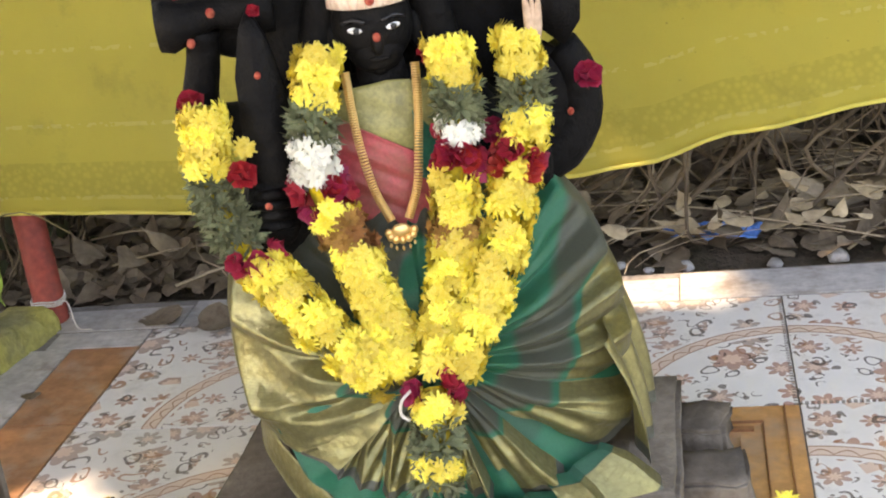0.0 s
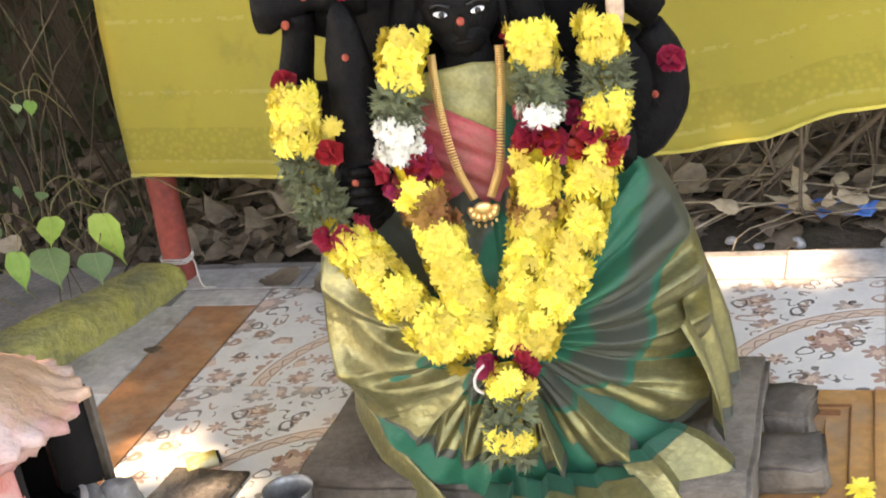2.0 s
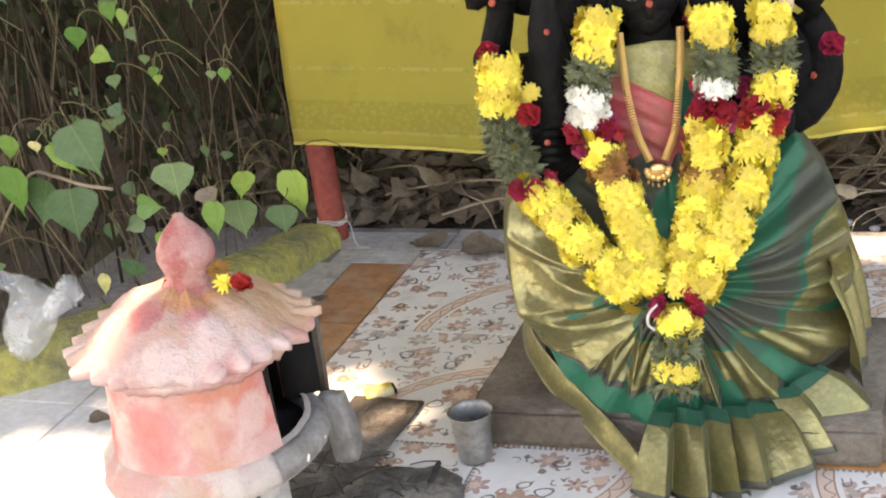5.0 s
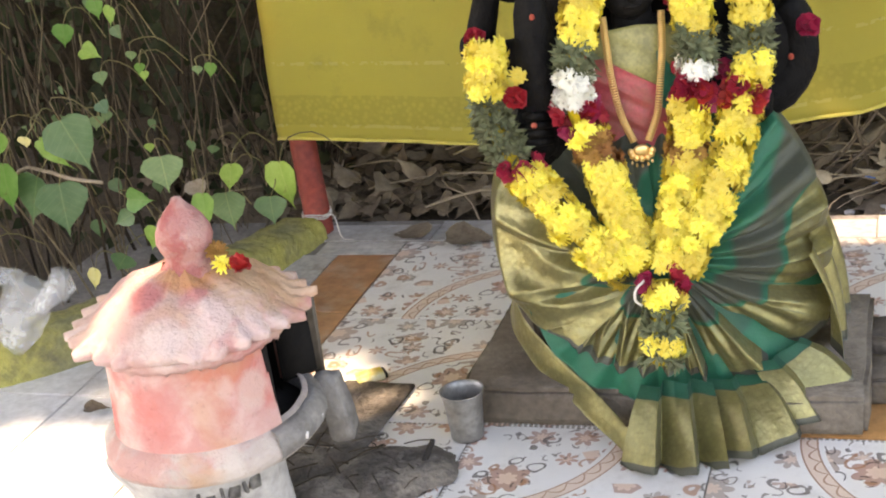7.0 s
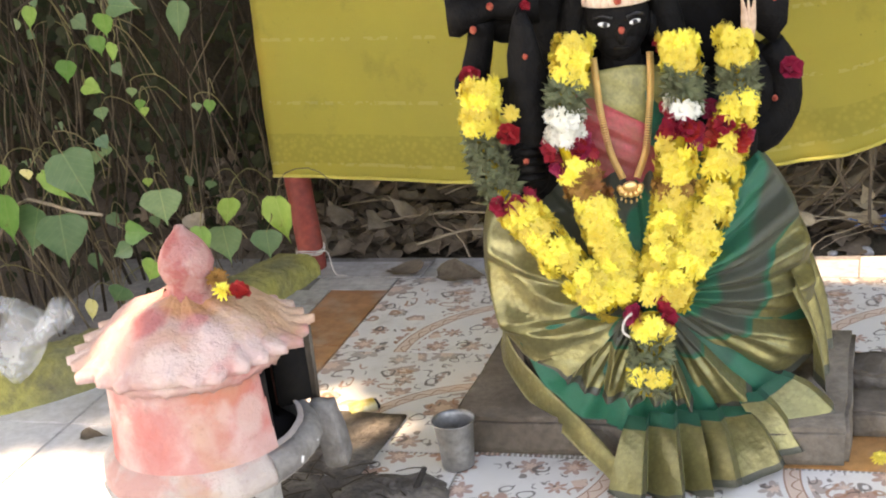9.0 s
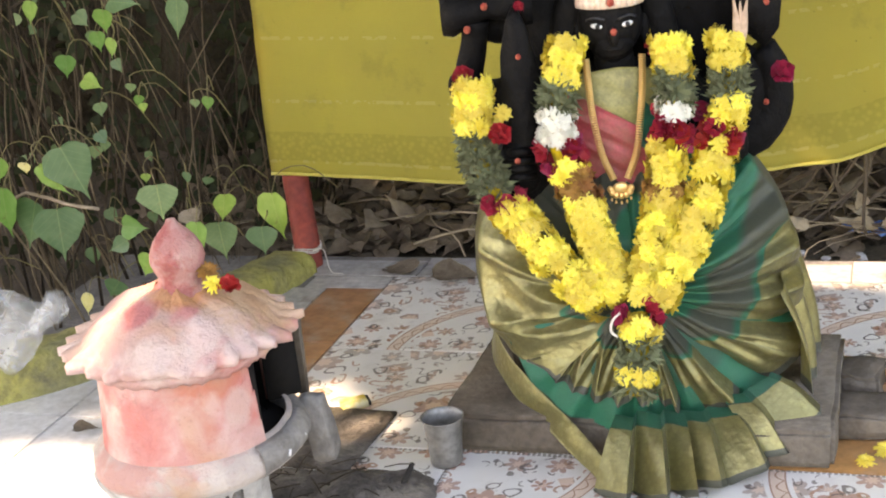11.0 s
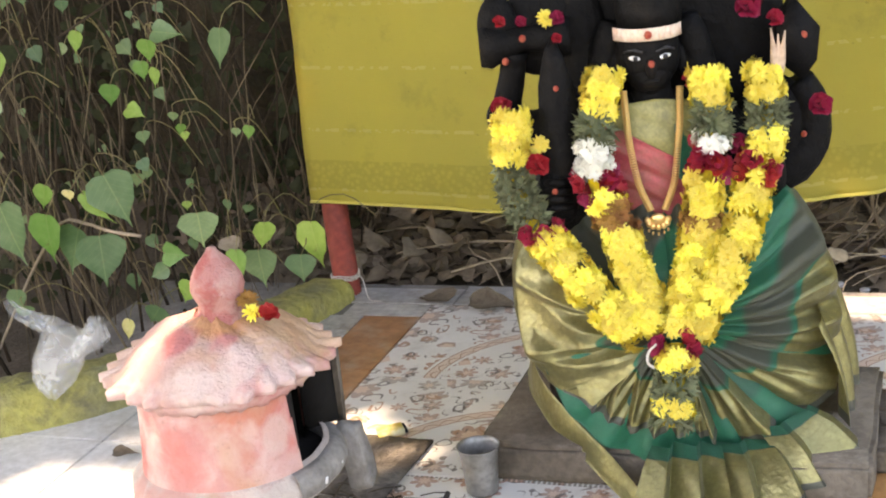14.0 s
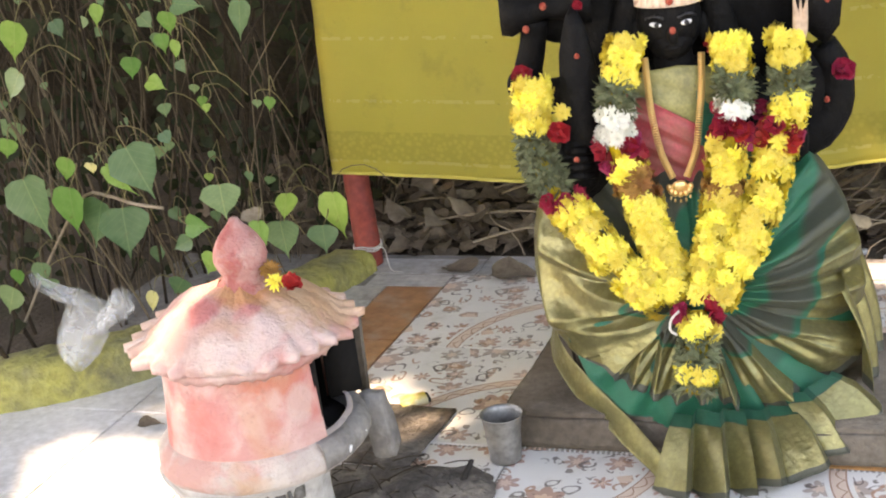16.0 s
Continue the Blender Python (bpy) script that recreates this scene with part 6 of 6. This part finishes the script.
thing("charred_stick", "short charred stick poking from the ash", "stick", bm=bm, material=M["soot"])
ob = thing("matchbox", "small yellow and black card matchbox by the soot slab", "matchbox", pose(-0.445, -0.258, 0.001, rz=35))
bm = bmesh.new()
box(bm, (0, 0, 0.007), (0.05, 0.034, 0.013), 0.001)
part("sleeve", bm, M["paper"], ob)
bm = bmesh.new()
box(bm, (0.004, 0, 0.0072), (0.053, 0.030, 0.009), 0.001)
part("tray", bm, M["soot"], ob, "dark tray end")
bm = bmesh.new()
r9 = random.Random(9)
for i in range(28):
    x, y = r9.uniform(-0.48, -0.24), r9.uniform(-0.64, -0.48)
    d = Vector((r9.gauss(0, 1), r9.gauss(0, 1), 0)).normalized() * r9.uniform(0.01, 0.04)
    p = Vector((x, y, 0.022))
    tube(bm, [p - d, p + Vector((0, 0, 0.003)), p + d], 0.0012, 4)
thing("straw", "scattered bits of dry straw on the ash", "straw", bm=bm, material=M["stem"], kind="stuff")
for x, y, s in ((0.56, -0.285, 0.05), (0.50, -0.33, 0.045), (0.55, -0.36, 0.04), (0.47, -0.37, 0.035)):
    loose_flower("yellow_chrysanthemum", "y", "fallen yellow chrysanthemum on the tiles", (x, y, 0.004), (0.1, -0.3, 1), s, "fallen flowers")


BAG = Vector((-1.140, -0.300, 0.062))


def crumple(name, label, at, width, rows, seed, deep=0.03):
    """A thin bag: a flattened tube of film, pinched and creased, through rows of (across, height, half breadth)."""
    b = bmesh.new()
    n = 40
    rings = []
    path = smooth_path([(x, h, z) for x, z, h in rows], 34)
    for i, p in enumerate(path):
        ring = []
        for k in range(n):
            a = 2 * math.pi * k / n
            q = (math.cos(a), math.sin(a), i * 0.12 + seed)
            crease = 1 + 0.30 * noise.noise((q[0] * 1.6, q[1] * 1.6, q[2])) + 0.16 * noise.noise((q[0] * 4, q[1] * 4, q[2] * 2)) - 0.12 * abs(noise.noise((q[0] * 7, q[1] * 7, q[2] * 1.5)))
            ring.append(b.verts.new((p.x + width * p.y * crease * math.cos(a), deep * crease * math.sin(a) * min(1.0, p.y * 1.4 + 0.1), p.z + 0.006 * noise.noise((q[0] * 3, q[1] * 3, q[2] * 3)))))
        rings.append(ring)
    for p, q in zip(rings, rings[1:]):
        for k in range(n):
            b.faces.new((p[k], p[(k + 1) % n], q[(k + 1) % n], q[k]))
    b.faces.new(rings[0][::-1])
    b.faces.new(rings[-1])
    return thing(name, label, "plastic bag", at, bm=b, material=M["plastic"])


crumple("plastic_bag", "crumpled thin clear plastic bag hanging over the kerb", pose(BAG.x, BAG.y, BAG.z, rz=22), 0.055, [(-0.012, 0.0, 0.12), (-0.004, 0.025, 0.55), (0.004, 0.06, 0.95), (0.016, 0.10, 1.0), (0.026, 0.135, 0.75), (-0.004, 0.165, 0.55), (-0.048, 0.195, 0.32), (-0.062, 0.215, 0.18)], 2.0)
crumple("plastic_bag", "small crumpled clear plastic bag lying behind the kerb", pose(BAG.x + 0.078, BAG.y + 0.03, BAG.z + 0.085, rz=30), 0.034, [(-0.035, 0.0, 0.35), (-0.006, 0.02, 1.0), (0.008, 0.045, 0.9), (0.016, 0.075, 0.4)], 5.0, 0.022)
dead = leaf_mesh("wilted_leaf", M["dead"], 0.42, fold=0.2, droop=0.15)
for k, (x, y, s, a) in enumerate(((-0.50, 0.385, 0.13, 0.2), (-0.56, 0.40, 0.12, 2.6), (-0.72, 0.10, 0.045, 1.9), (-0.95, -0.42, 0.05, 0.4))):
    ob = new("dead_leaf", dead)
    ob.matrix_basis = aim((x, y, 0.012), (math.cos(a), math.sin(a), 0), (0.1, -0.1, 1), s)
    tagged(ob, "curled brown dead leaf on the tiles", "leaf", "leaves on the floor")


# ---- unseen tree overhead, added to cast the dappled shade ----
def build_tree():
    ob = thing("shade_tree", "tall unseen leafy tree added so that its crown shades the shrine", "tree")
    b = bmesh.new()
    tube(b, smooth_path([(-3.6, -3.4, -0.1), (-3.5, -3.3, 1.0), (-3.3, -3.0, 2.2), (-2.8, -2.6, 3.3)], 12), [0.30 - 0.014 * k for k in range(12)], 14)
    for q in ((-0.9, -2.2, 3.9), (-2.2, -0.6, 3.9), (-1.2, -1.0, 4.0), (-4.2, -1.2, 3.8)):
        tube(b, smooth_path([(-2.9, -2.65, 3.2), ((-2.9 + q[0]) / 2, (-2.65 + q[1]) / 2, 3.8), q], 8), [0.12, 0.10, 0.09, 0.08, 0.06, 0.05, 0.04, 0.02], 8)
    part("trunk", b, M["bark"], ob)
    r = random.Random(17)
    slope = Vector((SUN.x / SUN.z, SUN.y / SUN.z))
    # gaps set in the crown to place flecks of sun on the floor
    gaps = [((0.30, 0.46), 0.125), ((0.44, 0.47), 0.115), ((-0.95, -0.72), 0.28), ((-1.18, -0.72), 0.24), ((-0.72, -0.92), 0.12), ((-0.53, -0.24), 0.125), ((-0.40, -0.31), 0.07), ((-0.28, -0.44), 0.15), ((-0.33, -0.65), 0.075), ((0.10, -0.60), 0.045), ((-0.36, -1.02), 0.06)]
    verts, faces = [], []
    for i in range(24000):
        x, y, z = r.uniform(-5.2, 1.2), r.uniform(-4.2, 2.0), r.uniform(3.3, 4.3)
        g = Vector((x, y)) - slope * z
        if any((g - Vector(c)).length < w for c, w in gaps):
            continue
        n = Vector((r.gauss(0, 0.5), r.gauss(0, 0.5), 1)).normalized()
        a = n.orthogonal().normalized()
        c = n.cross(a)
        t, s = r.random() * 6.28, r.uniform(0.07, 0.12)
        d, e = a * math.cos(t) + c * math.sin(t), c * math.cos(t) - a * math.sin(t)
        p = Vector((x, y, z))
        k = len(verts)
        verts += [p - d * s, p + e * s * 0.55, p + d * s * 1.2, p - e * s * 0.55]
        faces.append((k, k + 1, k + 2, k + 3))
    me = bpy.data.meshes.new("crown")
    me.from_pydata(verts, [], faces)
    me.materials.append(M["crown"])
    part("crown", me, None, ob, "leafy crown with gaps")["kind"] = "stuff"


build_tree()


# ---- floor tiles, piece by piece ----
def build_tiles():
    j = 0.0014
    b = bmesh.new()
    box(b, (0.2, 0.2, -0.004), (0.4 - 2 * j, 0.4 - 2 * j, 0.008), 0.001)
    quad = mesh_of(b, "tile", M["tile"], smooth=False)
    # each tile's ring corner, and the quarter turn that lays it out from there
    for row in range(-6, 1):
        for col in range(0, 6):
            x0, y0 = -0.6 + 0.4 * col, 0.4 * row
            cx = x0 + 0.4 if col % 2 == 0 else x0
            if row == 0:
                cy = 0.0
            else:
                cy = y0 if row % 2 else y0 + 0.4
            if (col, row) == (2, -1):
                continue
            right, above = cx == x0, cy == y0
            turn = {(True, True): 0, (False, True): 90, (False, False): 180, (True, False): 270}[(right, above)]
            part("tile", quad, None, floor, at=pose(cx, cy, 0, rz=turn))

    def cut(name, x0, y0, x1, y1, m, z=0.0):
        q = bmesh.new()
        box(q, ((x0 + x1) / 2, (y0 + y1) / 2, z - 0.004), (x1 - x0 - 2 * j, y1 - y0 - 2 * j, 0.008), 0.001)
        return part(name, q, m, floor, smooth=False)
    # the odd orange tile with its printed frame
    cut("orange_tile", 0.2, -0.4, 0.6, 0.0, M["orange_tile"])
    for x0, y0, x1, y1 in ((0.255, -0.055, 0.545, -0.050), (0.540, -0.345, 0.545, -0.055), (0.505, -0.325, 0.509, -0.095), (0.46, -0.080, 0.53, -0.066), (0.575, -0.395, 0.578, -0.005)):
        cut("printed_line", x0, y0, x1, y1, M["line_brown"], 0.0042)
    # narrow cut tiles along the back edge
    xs = [-0.83, -0.55, -0.30, 0.02, 0.42, 0.80, 1.16, 1.60]
    for k, (a, c) in enumerate(zip(xs, xs[1:])):
        cut("cut_tile", a, 0.404, c, 0.525 + 0.02 * ((k * 7) % 3 - 1), M["cut_tile"])
    # brown strip and pale tiles towards the kerb
    y = 0.325
    while y > -2.3:
        cut("brown_tile" if y > -0.5 else "pale_tile", -0.742, y - 0.30, -0.60, y, M["brown_tile"] if y > -0.5 else M["plain_tile"])
        y -= 0.30
    cut("cut_tile", -0.80, 0.325, -0.60, 0.40, M["cut_tile"])
    for a, c in ((-1.345, -1.02), (-1.02, -0.742)):
        y = -0.03
        while y > -2.5:
            cut("pale_tile", a, y - 0.32, c, y, M["plain_tile"])
            y -= 0.32
    cut("pale_tile", -0.93, -0.03, -0.742, 0.325, M["cut_tile"])


build_tiles()
